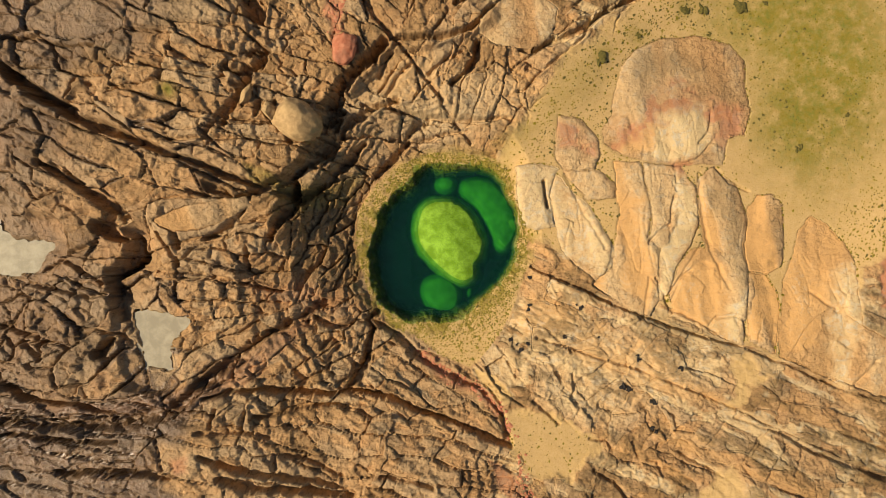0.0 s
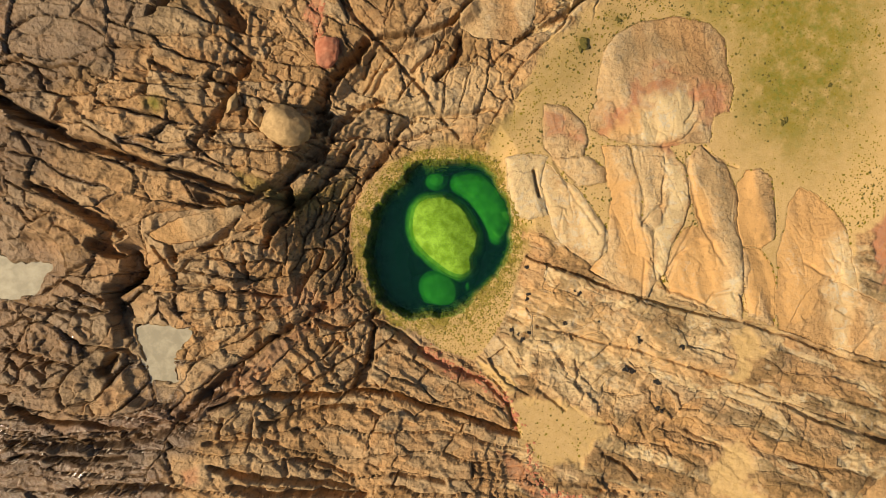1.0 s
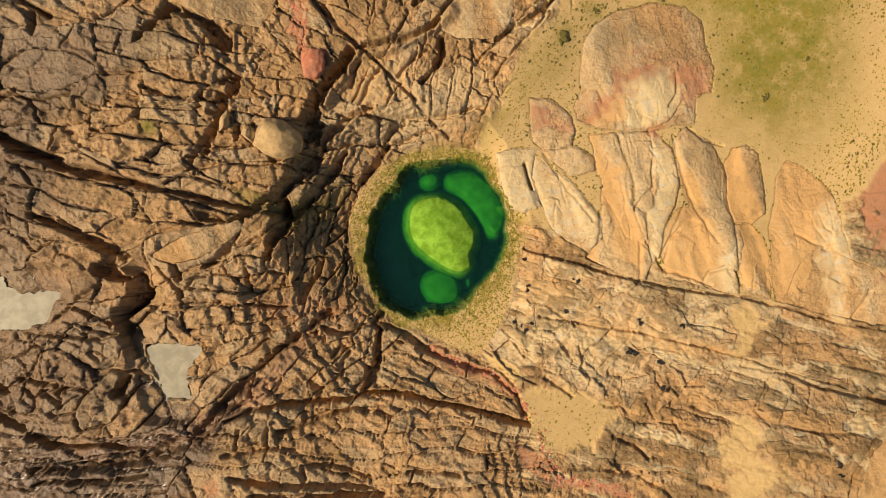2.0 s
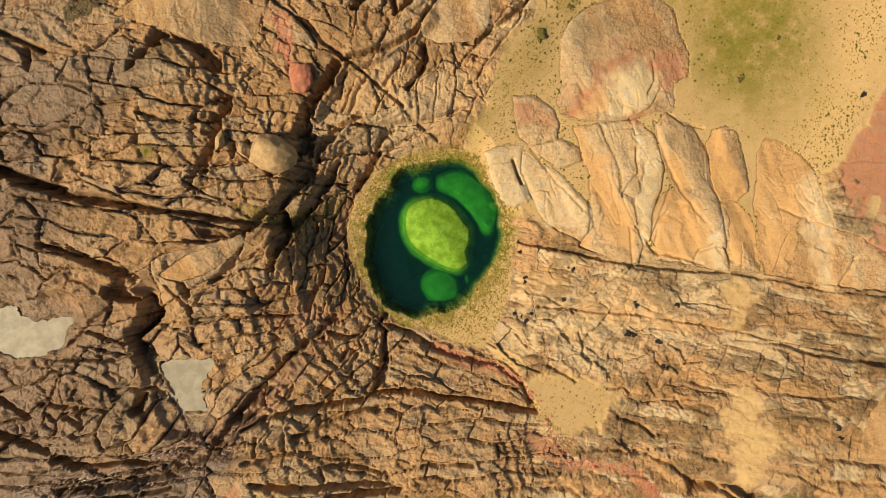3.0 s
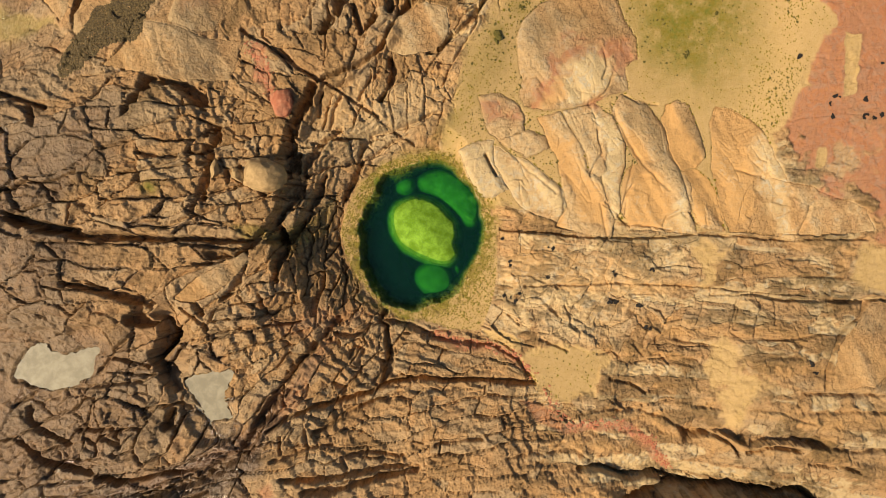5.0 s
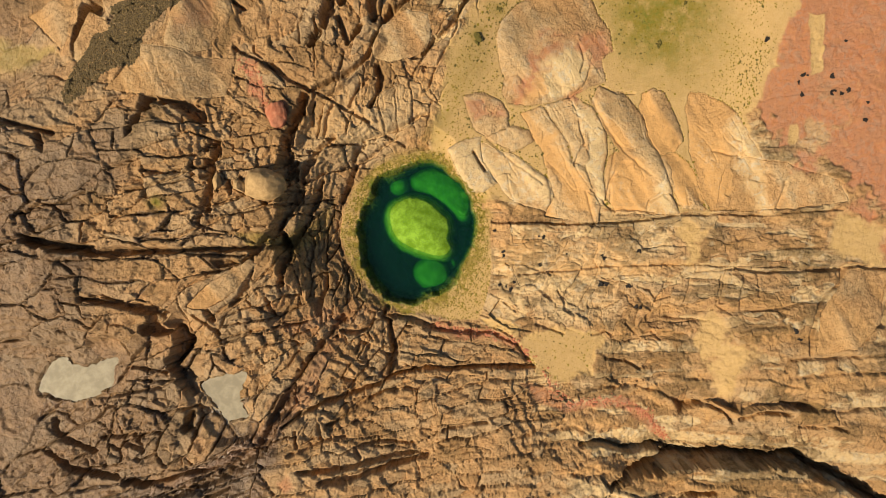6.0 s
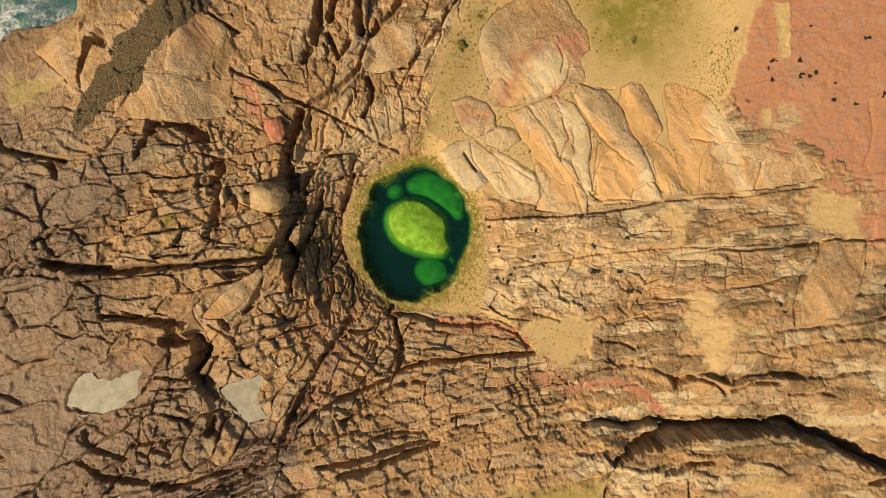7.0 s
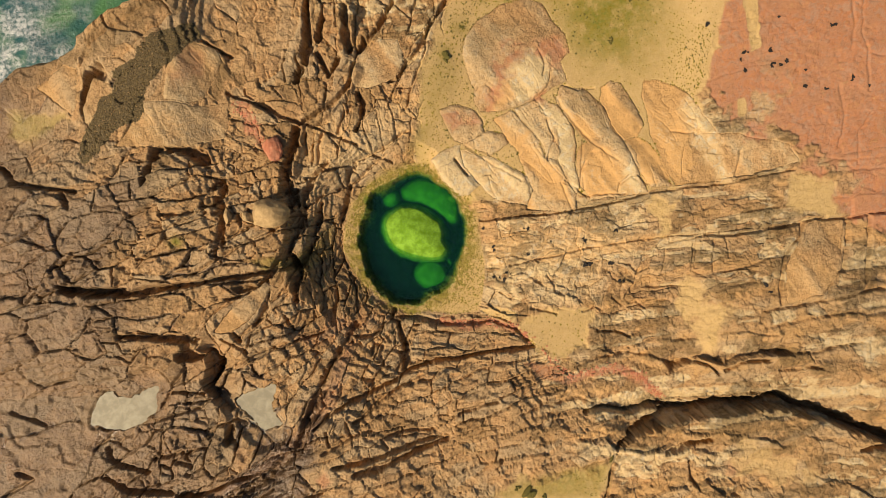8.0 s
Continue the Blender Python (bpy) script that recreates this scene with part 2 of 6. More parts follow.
# heights of the upper ground in the west and of the lower ground round the pool and east of it
SWELLS_WEST = [(-7,2.3,1.95),(-7,-1.5,1.35),(-8.5,-.5,.9),(-6.3,4,2.0),(-4.7,3.5,1.8),(-5.2,.5,1.65),(-5.2,-1.5,1.0),(-4.2,-1.3,.92),(-5,-3.2,1.5),(-3.4,-3.9,1.4),(-3.7,1.1,1.8),(-3.5,-.8,.8),(-2.5,2.5,1.05),(-1.9,4.0,1.0),(-.5,4.6,.8),(1,5.2,.6),(-2.9,.3,.72),(-2.7,-1.6,.55),(-1.7,-2.8,.58),(-1.2,-4.4,.9),(-4.6,6,1.5),(-6.5,7.9,.6),(-9.4,-1,1.2),(-5,-6,1.4)]
SWELLS_EAST = [(-1.7,2.7,.92),(-1.1,2.2,.70),(-.6,3,.74),(-.3,3.9,.82),(.9,4.5,.5),(-2.1,1.3,.62),(-2.2,-.5,.32),(-1.9,-1.6,.15),(-1.7,-2.8,.55),(-1.2,-4.4,.85),(.3,2.2,.15),(1.2,3.7,.3),(0,0,-.1),(0,-1.9,.1),(1.8,1,.0),(2,-4.6,.25),(4,-4.5,.15),(4.5,-2.4,.1),(4,2,0),(7,1.5,-.1),(7,-5.8,.6),(7.5,-3,.15),(10,-.5,.2),(10,-4,.2),(6,-8,.8),(1,-7,.8),(2,6,.3),(8,6,0)]
# the scarp between them, from north to south
SCARP = [(3.0,9.0),(1.5,5.6),(.75,4.15),(.05,3.75),(-.9,3.65),(-1.55,3.05),(-1.95,2.6),(-2.1,2.05),(-2.5,1.55),(-2.9,1.1),(-2.8,.6),(-2.55,.1),(-2.35,-.4),(-2.15,-1.0),(-1.5,-1.5),(-.9,-2.0),(-.4,-2.5),(.2,-3.0),(.9,-3.5),(1.1,-9.0)]
def field(x, y, swells):
    top = np.full_like(x, 1e-9); weight = np.full_like(x, 1e-8)
    for a, b, z in swells:
        w = np.exp(-((x - a) ** 2 + (y - b) ** 2) / 1.9)+1e-7/(1+(x - a) ** 2 + (y - b) ** 2)
        top += w * z; weight += w
    return top / weight
def base(x, y):
    wobble = x + .10 * np.sin(5.1 * y + 1.3) + .05 * np.sin(13.7 * y + 2 * x)
    line = np.array(SCARP)[::-1]
    east = wobble - np.interp(y, line[:, 1], line[:, 0])
    step = np.clip(east / (.3 + 1.5 * np.clip((.9 - y) / 1.1, 0, 1)) + .5, 0, 1)
    step = step * step * (3 - 2 * step)
    parted = field(x, y, SWELLS_WEST) * (1 - step) + field(x, y, SWELLS_EAST) * step
    north = np.clip((y + 2.6) / 1.2, 0, 1)
    return parted * north + field(x, y, SWELLS_WEST + SWELLS_EAST) * (1 - north)


def near_line(x, y, line):
    """How far points lie from a line, and how far along it (0 to 1) the nearest place is."""
    best, along = np.full(x.shape, 1e9), np.zeros(x.shape)
    sizes = [math.dist(p, q) for p, q in zip(line, line[1:])]
    done = 0.0
    for (ax, ay), (bx, by), size in zip(line, line[1:], sizes):
        s = np.clip(((x - ax) * (bx - ax) + (y - ay) * (by - ay)) / max(size * size, 1e-9), 0, 1)
        d = np.hypot(x - ax - s * (bx - ax), y - ay - s * (by - ay))
        closer = d < best
        along[closer] = ((done + s * size) / sum(sizes))[closer]
        best = np.minimum(best, d)
        done += size
    return best, along


def inside(x, y, ring):
    """Distance to a closed outline, above zero within it."""
    d, _ = near_line(x, y, ring + ring[:1])
    within = np.zeros(x.shape, bool)
    for (ax, ay), (bx, by) in zip(ring, ring[1:] + ring[:1]):
        within ^= ((ay > y) != (by > y)) & (x < (bx - ax) * (y - ay) / (by - ay + 1e-12) + ax)
    return np.where(within, d, -d)


def window(line, margin):
    """The part of the grid round a line."""
    xs, ys = [p[0] for p in line], [p[1] for p in line]
    i = np.searchsorted(XS, [min(xs) - margin, max(xs) + margin])
    j = np.searchsorted(YS, [min(ys) - margin, max(ys) + margin])
    return np.s_[j[0]:j[1], i[0]:i[1]]


def chips(x, y, size, seed):
    """Broken faces: a mosaic of small tilted planes, from about -1 to 1, and the distance to the nearest edge."""
    u, v = x / size, y / size
    i, j = np.floor(u), np.floor(v)
    best, next_best, tilt = np.full(x.shape, 9.0), np.full(x.shape, 9.0), np.zeros(x.shape)
    for di in (-1, 0, 1):
        for dj in (-1, 0, 1):
            a, b = (i + di).astype(np.int64) & 255, (j + dj).astype(np.int64) & 255
            pu, pv = i + di + LATTICE[seed % 8][b, a], j + dj + LATTICE[(seed + 1) % 8][b, a]
            d = np.hypot(u - pu, v - pv)
            plane = 2 * ((LATTICE[(seed + 2) % 8][b, a] - 0.5) * (u - pu) + (LATTICE[(seed + 3) % 8][b, a] - 0.5) * (v - pv)) + 0.8 * (LATTICE[(seed + 4) % 8][b, a] - 0.5)
            closer = d < best
            next_best = np.where(closer, best, np.minimum(next_best, d))
            tilt = np.where(closer, plane, tilt)
            best = np.minimum(best, d)
    return tilt, (next_best - best) * size


BENT_X = X + 0.055 * rough(X, Y, 0.55, 1) + 0.012 * lump(X, Y, 0.1, 3)
BENT_Y = Y + 0.055 * rough(X, Y, 0.55, 2) + 0.012 * lump(X, Y, 0.1, 4)
H = base(X, Y)
# where no joints break the surface
SMOOTH = np.maximum(soft(np.maximum(X - EAST, WEST - X), 0.0, 1.5), soft(np.maximum(Y - NORTH, SOUTH - Y), 0.0, 1.5))
TONE = {name: np.zeros(X.shape) for name in ("red", "sand", "algae", "crust_dim", "orange", "pale", "wet_dim")}


def stain(kind, ring, amount=1.0, edge=0.15, ragged=1.0):
    part = window(ring, 0.8)
    bx, by = X[part] + ragged * (BENT_X - X)[part], Y[part] + ragged * (BENT_Y - Y)[part]
    value = amount * soft(inside(bx, by, ring), -edge, edge)
    TONE[kind][part] = np.maximum(TONE[kind][part], value)
    return value


def spot(kind, x, y, radius, amount=1.0):
    part = window([(x, y)], 2.5 * radius)
    value = amount * np.exp(-((BENT_X[part] - x) ** 2 + (BENT_Y[part] - y) ** 2) / radius**2)
    TONE[kind][part] = np.maximum(TONE[kind][part], value)


# sand flats and patches
SAND_FLATS = []
SAND_FLATS.append([(1.05, 1.87), (1.32, 2.25), (1.91, 2.94), (2.44, 3.74), (3.43, 4.46), (4.29, 5.43), (6.83, 7.11), (10.16, 7.66), (10.23, 1.54), (8.94, 0.23), (8.10, -0.43), (7.85, -2.18), (6.54, -2.18), (2.40, 0.01), (1.57, 0.23), (1.33, 1.55)])
SAND_FLATS.append([(1.21, -3.25), (1.54, -3.00), (1.92, -3.07), (2.74, -3.54), (2.85, -3.92), (2.46, -4.46), (1.97, -4.71), (1.64, -4.22), (1.31, -3.89)])
SAND_FLATS.append([(5.08, -4.54), (5.65, -4.36), (6.23, -5.01), (6.14, -5.69), (5.31, -6.03), (4.94, -5.69), (4.88, -5.17)])
SAND_FLATS.append([(1.70, -7.08), (1.26, -7.12), (0.97, -7.20), (0.70, -6.95), (0.17, -6.88), (-0.23, -6.57), (-0.54, -6.55), (-0.91, -6.33), (-1.29, -6.43), (-1.72, -7.16), (-0.95, -8.11), (0.69, -8.10), (1.30, -7.45)])
SAND_FLATS.append([(4.26, -8.45), (4.80, -8.36), (5.61, -8.92), (5.75, -9.81), (4.98, -10.01), (4.15, -9.19)])
SAND_FLATS.append([(9.44, -3.29), (10.11, -4.18), (9.87, -4.88), (9.02, -4.56), (8.58, -3.89)])
SAND_FLATS.append([(5.67, -2.19), (6.43, -2.18), (6.10, -2.73), (5.66, -3.23), (5.34, -3.07)])
SAND_FLATS.append([(-7.13, 7.78), (-6.30, 7.53), (-5.52, 6.73), (-5.31, 6.33), (-6.36, 6.65), (-7.50, 7.12)])
for ring, amount, edge, ragged in zip(SAND_FLATS, (0.95, 0.95, 0.6, 0.85, 0.5, 0.75, 0.7, 0.5), (0.16, 0.2, 0.3, 0.15, 0.3, 0.15, 0.2, 0.25), (2.2, 5, 7, 4, 7, 3, 6, 5)):
    value = stain("sand", ring, amount, edge, ragged)
    part = window(ring, 0.8)
    SMOOTH[part] = np.maximum(SMOOTH[part], value)
# gravel rim of the pool
RIM = [(-0.26, 1.95), (0.50, 1.90), (1.05, 1.80), (1.33, 1.57), (1.45, 1.01), (1.68, 0.34), (1.70, -0.32), (1.46, -0.99), (1.18, -1.65), (0.86, -2.07), (0.56, -2.35), (-0.04, -2.14), (-0.58, -1.74), (-1.11, -1.49), (-1.53, -0.79), (-1.75, 0.12), (-1.70, 0.74), (-1.41, 1.22), (-0.89, 1.68)]
value = stain("sand", RIM, 0.75, 0.06, 0.4)
part = window(RIM, 0.8)
SMOOTH[part] = np.maximum(SMOOTH[part], soft(inside(X[part], Y[part], RIM), -0.10, 0.05))
part = window(RIM, 2.0)
out = np.maximum(-inside(X[part], Y[part], RIM), 0)
H[part] = np.minimum(H[part], -0.14 + 0.45 * out + 0.5 * out**2 * soft(Y[part], -0.5, 0.8))
H[part] += (-0.14 - H[part]) * (1 - soft(out, 0.0, 0.12)) * (out < 0.12)
POOL = [(0.18, 1.79), (0.75, 1.73), (1.09, 1.60), (1.26, 1.37), (1.37, 1.03), (1.54, 0.63), (1.60, 0.29), (1.54, -0.04), (1.37, -0.44), (1.09, -0.78), (0.80, -1.06), (0.52, -1.29), (0.07, -1.46), (-0.44, -1.52), (-0.78, -1.52), (-1.06, -1.35), (-1.29, -1.06), (-1.52, -0.56), (-1.54, -0.10), (-1.46, 0.35), (-1.29, 0.80), (-1.01, 1.14), (-0.61, 1.54), (-0.21, 1.75)]
part = window(POOL, 0.8)
in_pool = inside(X[part] + 0.8 * (BENT_X - X)[part], Y[part] + 0.8 * (BENT_Y - Y)[part], POOL) + 0.05 * rough(X[part], Y[part], 0.3, 4, 3, 0.6)
H[part] += -0.05 * soft(in_pool, -0.30, 0.0) - (0.18 * soft(in_pool, 0.0, 0.16) + 1.12 * soft(in_pool, 0.04, 0.60 - 0.42 * soft(X[part], 0.2, 1.0))) + 0.02 * rough(X[part], Y[part], 0.12, 2, 3, 0.6) * soft(in_pool, -0.35, -0.1) * (1 - soft(in_pool, 0.1, 0.4))
SMOOTH[part] = np.maximum(SMOOTH[part], soft(in_pool, -0.3, -0.1))
TONE["sand"][part] *= 1 - soft(in_pool, 0.0, 0.14)
# pool wall darkened below the waterline, painting in the dimness of depth
TONE["crust_dim"][part] = np.maximum(TONE["crust_dim"][part], 2.0 * soft(in_pool, 0.0, 0.25))
TONE["crust_dim"][part] = np.maximum(TONE["crust_dim"][part], 0.7 * soft(in_pool, -0.22, 0.05) * soft(rough(X[part], Y[part], 0.2, 3, 4, 0.7), -0.4, 0.5) * soft(Y[part] - X[part], 0.4, 1.6))
TONE["algae"][part] = np.maximum(TONE["algae"][part], 0.95 * soft(in_pool, -0.42, 0.02) * soft(rough(X[part], Y[part], 0.16, 6, 4, 0.7), -0.5, 0.5) * (1 - soft(in_pool, 0.1, 0.3)))

# ---------------------------------------------------------------- joints: each tract of rock has its own run, beds and blocks
TRACTS = [(-6.43, 3.86), (-6.52, 3.30), (-4.17, 3.66), (-4.37, 2.80), (-3.13, 3.00), (-4.42, 1.37), (-5.78, 1.45), (-3.02, 1.90), (-1.47, 4.09), (-0.68, 3.28), (-0.89, 2.43), (0.71, 3.44), (1.89, 4.10), (-6.90, 0.11), (-4.44, 0.60), (-3.62, -0.39), (-6.73, -1.19), (-6.03, -1.79), (-2.17, -1.61), (-3.08, -2.22), (-2.29, -3.26), (-3.81, -4.06), (0.06, -2.98), (0.17, -3.96), (-6.77, -3.16), (-2.35, 0.12), (2.17, -1.32), (2.92, -2.19), (4.58, -2.63), (6.17, -3.81), (2.14, -3.05), (3.46, -3.50), (4.01, -4.48)] + [(3.13, -5.97), (5.42, -6.56), (4.54, -7.96), (2.52, -7.27), (8.56, -5.63), (7.16, -7.73), (6.48, -10.25), (3.30, -8.69), (-6.76, 5.54), (-7.44, 4.00), (-8.59, 2.17), (-9.90, 0.31), (-7.81, -0.60), (-2.40, 6.01), (-5.68, 8.05), (-3.38, 7.23), (0.99, 5.36), (-0.81, 6.33), (2.30, 4.88), (10.61, -0.96)]
# run of the beds in degrees, bed thickness, block length, height of the breaks, openness of the joints
HABITS = []
HABITS += [(-4, .40, .75, .10, .7), (-6, .30, .45, .14, .9), (-14, .26, .7, .12, .9), (-5, .22, .55, .13, .9), (-8, .26, .40, .13, 1.0), (-17, .26, .9, .10, .8), (-25, .28, .8, .10, .7), (-10, .22, .5, .10, .8), (-50, .30, .55, .10, .7)]
HABITS += [(55, .34, .65, .10, .7), (-12, .30, .7, .12, .7), (70, .24, .45, .08, .6), (38, .25, .7, .10, .6), (20, .55, .7, .12, .9), (12, .40, .9, .10, .8), (-4, .20, .40, .09, .9), (-20, .45, .6, .14, .9), (45, .40, .5, .16, .9)]
HABITS += [(20, .22, .35, .10, .9), (28, .24, .5, .09, .9), (-7, .24, .55, .09, .9), (-12, .32, .8, .08, .8), (-30, .26, .6, .08, .6), (-14, .20, .7, .08, .8), (-9, .16, .8, .08, .8), (62, .17, .5, .16, .7), (-24, .40, .9, .03, .3)]
HABITS += [(35, .30, .5, .05, .4), (-24, .30, .6, .04, .4), (-27, .38, .9, .03, .6), (-50, .28, .45, .06, .5), (50, .26, .45, .06, .5), (-20, .26, .7, .06, .6), (-10, .24, .6, .06, .7), (-24, .35, .9, .05, .5), (-24, .16, .7, .07, .6)]
HABITS += [(-10, .22, .6, .08, .7), (-24, .40, .8, .03, .5), (-27, .40, 1.1, .04, .6), (-40, .40, .9, .06, .6), (-20, .28, .45, .08, .7), (-20, .40, .8, .08, .8), (-10, .35, .7, .10, .7), (-5, .40, .8, .10, .7), (-30, .60, 1.4, .06, .3)]
HABITS += [(10, .35, .6, .12, .8), (60, .50, .8, .08, .35), (10, .70, 1.2, .08, .25), (0, .40, .7, .10, .4), (60, .30, .6, .12, .8), (55, .45, .7, .11, .6), (50, .35, .7, .11, .6), (-20, .90, 1.6, .02, .3)]
near, second, which = np.full(X.shape, 1e9), np.full(X.shape, 1e9), np.zeros(X.shape, np.int32)
for n, (cx, cy) in enumerate(TRACTS):
    run = radians(HABITS[n][0])
    u, v = (BENT_X - cx) * math.cos(run) + (BENT_Y - cy) * math.sin(run), (BENT_Y - cy) * math.cos(run) - (BENT_X - cx) * math.sin(run)
    d = np.hypot(0.75 * u, 1.25 * v)
    second = np.minimum(second, np.maximum(near, d))
    which[d < near] = n
    near = np.minimum(near, d)
def mosaic(u, v, long, thick, seed):
    """Blocks of about long by thick: which block, the distance to its nearest side, the place in it, and a dice row for it."""
    a, b = u / long, v / thick
    i, j = np.floor(a), np.floor(b)
    best, best2 = np.full(u.shape, 99.0), np.full(u.shape, 99.0)
    su, sv, tu, tv, cell = (np.zeros(u.shape) for _ in range(5))
    for dj in (-1, 0, 1):
        for di in (-1, 0, 1, 2):
            m = (j + dj).astype(np.int64)
            shift = LATTICE[(seed + 5) % 8][m & 255, 7]
            k = (i + di).astype(np.int64)
            pu = i + di + shift - 0.5 + 0.75 * (LATTICE[seed % 8][m & 255, k & 255] - 0.5)
            pv = j + dj + 0.5 + 0.55 * (LATTICE[(seed + 1) % 8][m & 255, k & 255] - 0.5)
            d = (a - pu) ** 2 + (b - pv) ** 2
            first = d < best
            later = ~first & (d < best2)
            tu, tv = np.where(first, su, np.where(later, pu, tu)), np.where(first, sv, np.where(later, pv, tv))
            best2 = np.where(first, best, np.where(later, d, best2))
            su, sv, cell = np.where(first, pu, su), np.where(first, pv, sv), np.where(first, (m & 255) * 256 + (k & 255), cell)
            best = np.where(first, d, best)
    nu, nv = tu - su, tv - sv
    size = np.hypot(nu, nv) + 1e-9
    side = (best2 - best) / (2 * size) / np.hypot(nu / size / long, nv / size / thick)
    return cell.astype(np.int64), side, a - su, b - sv


BROKEN, OPEN, VARY = np.zeros(X.shape), np.zeros(X.shape), np.zeros(X.shape)
EDGE, SCORE = np.full(X.shape, 1.0), np.full(X.shape, 1.0)
CELL = np.zeros(X.shape, np.int64)
for n, (run, thick, length, rise, gape) in enumerate(HABITS):
    mine = which == n
    x, y = BENT_X[mine], BENT_Y[mine]
    open_by, rise = gape * rise * (0.3 if 26 <= n < 41 else 0.95), rise * (1.1 if 26 <= n < 41 else 0.6)
    run = radians(run)
    u, v = x * math.cos(run) + y * math.sin(run), y * math.cos(run) - x * math.sin(run)
    v = v + 0.3 * thick * lump(u, v, 1.3, n)
    cell, side, pu, pv = mosaic(u, v, 1.9 * length, 1.5 * thick, n)
    dice = lambda s, c=cell: LATTICE[(s + n) % 8][c & 255, (c >> 8) & 255]
    height = rise * (1.5 * (dice(2) - 0.5) + 0.3 * np.clip(pv, -0.6, 0.6) + 1.3 * (dice(3) - 0.5) * pu)
    EDGE[mine] = side / (0.25 + 1.1 * dice(4))
    CELL[mine] = n * 65536 + cell
    cell2, side2, pu2, pv2 = mosaic(u + 0.03 * lump(x, y, 0.2, 2), v + 0.03 * lump(x, y, 0.2, 5), 0.62 * length, 0.66 * thick, n + 3)
    dice2 = lambda s, c=cell2: LATTICE[(s + n) % 8][c & 255, (c >> 8) & 255]
    height += rise * (0.7 * (dice2(1) - 0.5) + 0.15 * pv2 + 0.8 * (dice2(6) - 0.5) * pu2)
    SCORE[mine] = side2 / (0.15 + 1.1 * dice2(7) ** 2)
    BROKEN[mine], OPEN[mine], VARY[mine] = height, open_by, 0.6 * dice(5) + 0.4 * dice2(3)
EDGE = np.minimum(EDGE, (second - near) * 1.5 + 0.012)
gaping = soft(rough(X, Y, 0.7, 3, 3), -0.65, 0.42)
EDGE = EDGE / (0.22 + gaping)
SCORE = SCORE / (0.15 + soft(rough(X, Y, 0.6, 7, 3), -0.5, 0.5))
grit = rough(X, Y, 0.5, 6, 4, 0.55)
big_chip, big_edge = chips(BENT_X, BENT_Y * 1.4, 0.42, 1)
small_chip, small_edge = chips(BENT_X * 0.8, BENT_Y * 1.2, 0.13, 3)
broken_up = np.clip(0.25 + OPEN / 0.11, 0, 1.2) * soft(rough(X, Y, 1.4, 1), -0.6, 0.5)
# the slopes go down in treads and risers
lift = H / 0.12 + 0.9 * rough(X, Y, 0.8, 2, 3) + 0.25 * big_chip
tread = np.floor(lift)
lift = tread + soft(lift - tread, 0.72, 1.0) - 0.9 * rough(X, Y, 0.8, 2, 3) - 0.25 * big_chip
H += (0.12 * lift + 0.04 - H) * 0.6 * (1 - SMOOTH) * (1 - soft(X, 1.0, 2.5))
H += (1 - SMOOTH) * (BROKEN - (0.03 * np.minimum(OPEN / 0.05, 1) + 1.3 * OPEN) * (1 - soft(EDGE, 0.007, 0.027)) - 0.12 * OPEN * np.exp(-np.maximum(EDGE, 0) / 0.03)
                     - (0.012 * np.minimum(OPEN / 0.05, 1) + 0.55 * OPEN) * (1 - soft(SCORE, 0.004, 0.024))
                     + (0.3 - 0.2 * soft(X, 0.6, 1.8) + broken_up) * 0.034 * big_chip + (0.15 + broken_up) * 0.022 * small_chip - broken_up * 0.012 * (1 - soft(big_edge, 0.0, 0.025)) + 0.012 * grit)
H += SMOOTH * 0.002 * grit
# damp rock in the west; the broad term also paints in lens falloff
TONE["wet_dim"] = np.maximum(TONE["wet_dim"], 0.5 * soft(-X + 0.8 * rough(X, Y, 1.5, 2), 4.4, 7.6) + 0.9 * soft(-X, 3.0, 5.0) * (1 - soft(EDGE, 0.02, 0.09)) * soft(rough(X, Y, 0.9, 5), 0.1, 0.4))


CARVED = np.zeros(X.shape)


def crack(line, width, depth, vee=0.4):
    """An open crack or gully: a sunk strip along a line, tapering towards its ends."""
    part = window(line, width + 0.4)
    d, along = near_line(X[part] + 0.6 * (BENT_X - X)[part], Y[part] + 0.6 * (BENT_Y - Y)[part], line)
    d = d + 0.22 * width * big_chip[part] + 0.16 * width * small_chip[part]
    size = 0.5 * width * (0.55 + 0.45 * np.sin(np.pi * np.clip(along, 0.02, 0.98)) ** 0.5) * (1 + 0.5 * lump(X[part], Y[part], 0.35, 7))
    size = np.maximum(size, 0.022)
    CARVED[part] = np.maximum(CARVED[part], depth * (1 - soft(d, size * vee, size + 0.03)))


# long cracks and gullies
crack([(1.76, -0.32), (2.23, -0.57), (3.05, -0.93), (4.25, -1.42), (5.13, -1.75), (5.78, -1.88)], 0.07, 0.14)
crack([(5.78, -1.88), (6.76, -2.29), (7.85, -2.73), (8.57, -2.97), (9.46, -3.27)], 0.045, 0.10)
crack([(1.86, -1.75), (3.64, -2.28), (5.28, -2.93), (6.47, -3.45), (7.77, -4.07), (8.74, -4.45)], 0.045, 0.08)
crack([(8.72, -4.47), (9.15, -4.64), (9.97, -5.01), (11.06, -5.47)], 0.08, 0.15)
crack([(8.96, -4.56), (8.60, -4.83), (8.25, -4.87), (7.83, -5.07), (7.49, -5.50), (7.18, -5.97)], 0.08, 0.15)
crack([(9.98, -5.05), (9.53, -5.69), (9.12, -6.09), (8.82, -5.98), (8.31, -6.38)], 0.08, 0.15)
crack([(10.47, -5.32), (10.10, -5.86), (9.44, -6.64)], 0.10, 0.2)
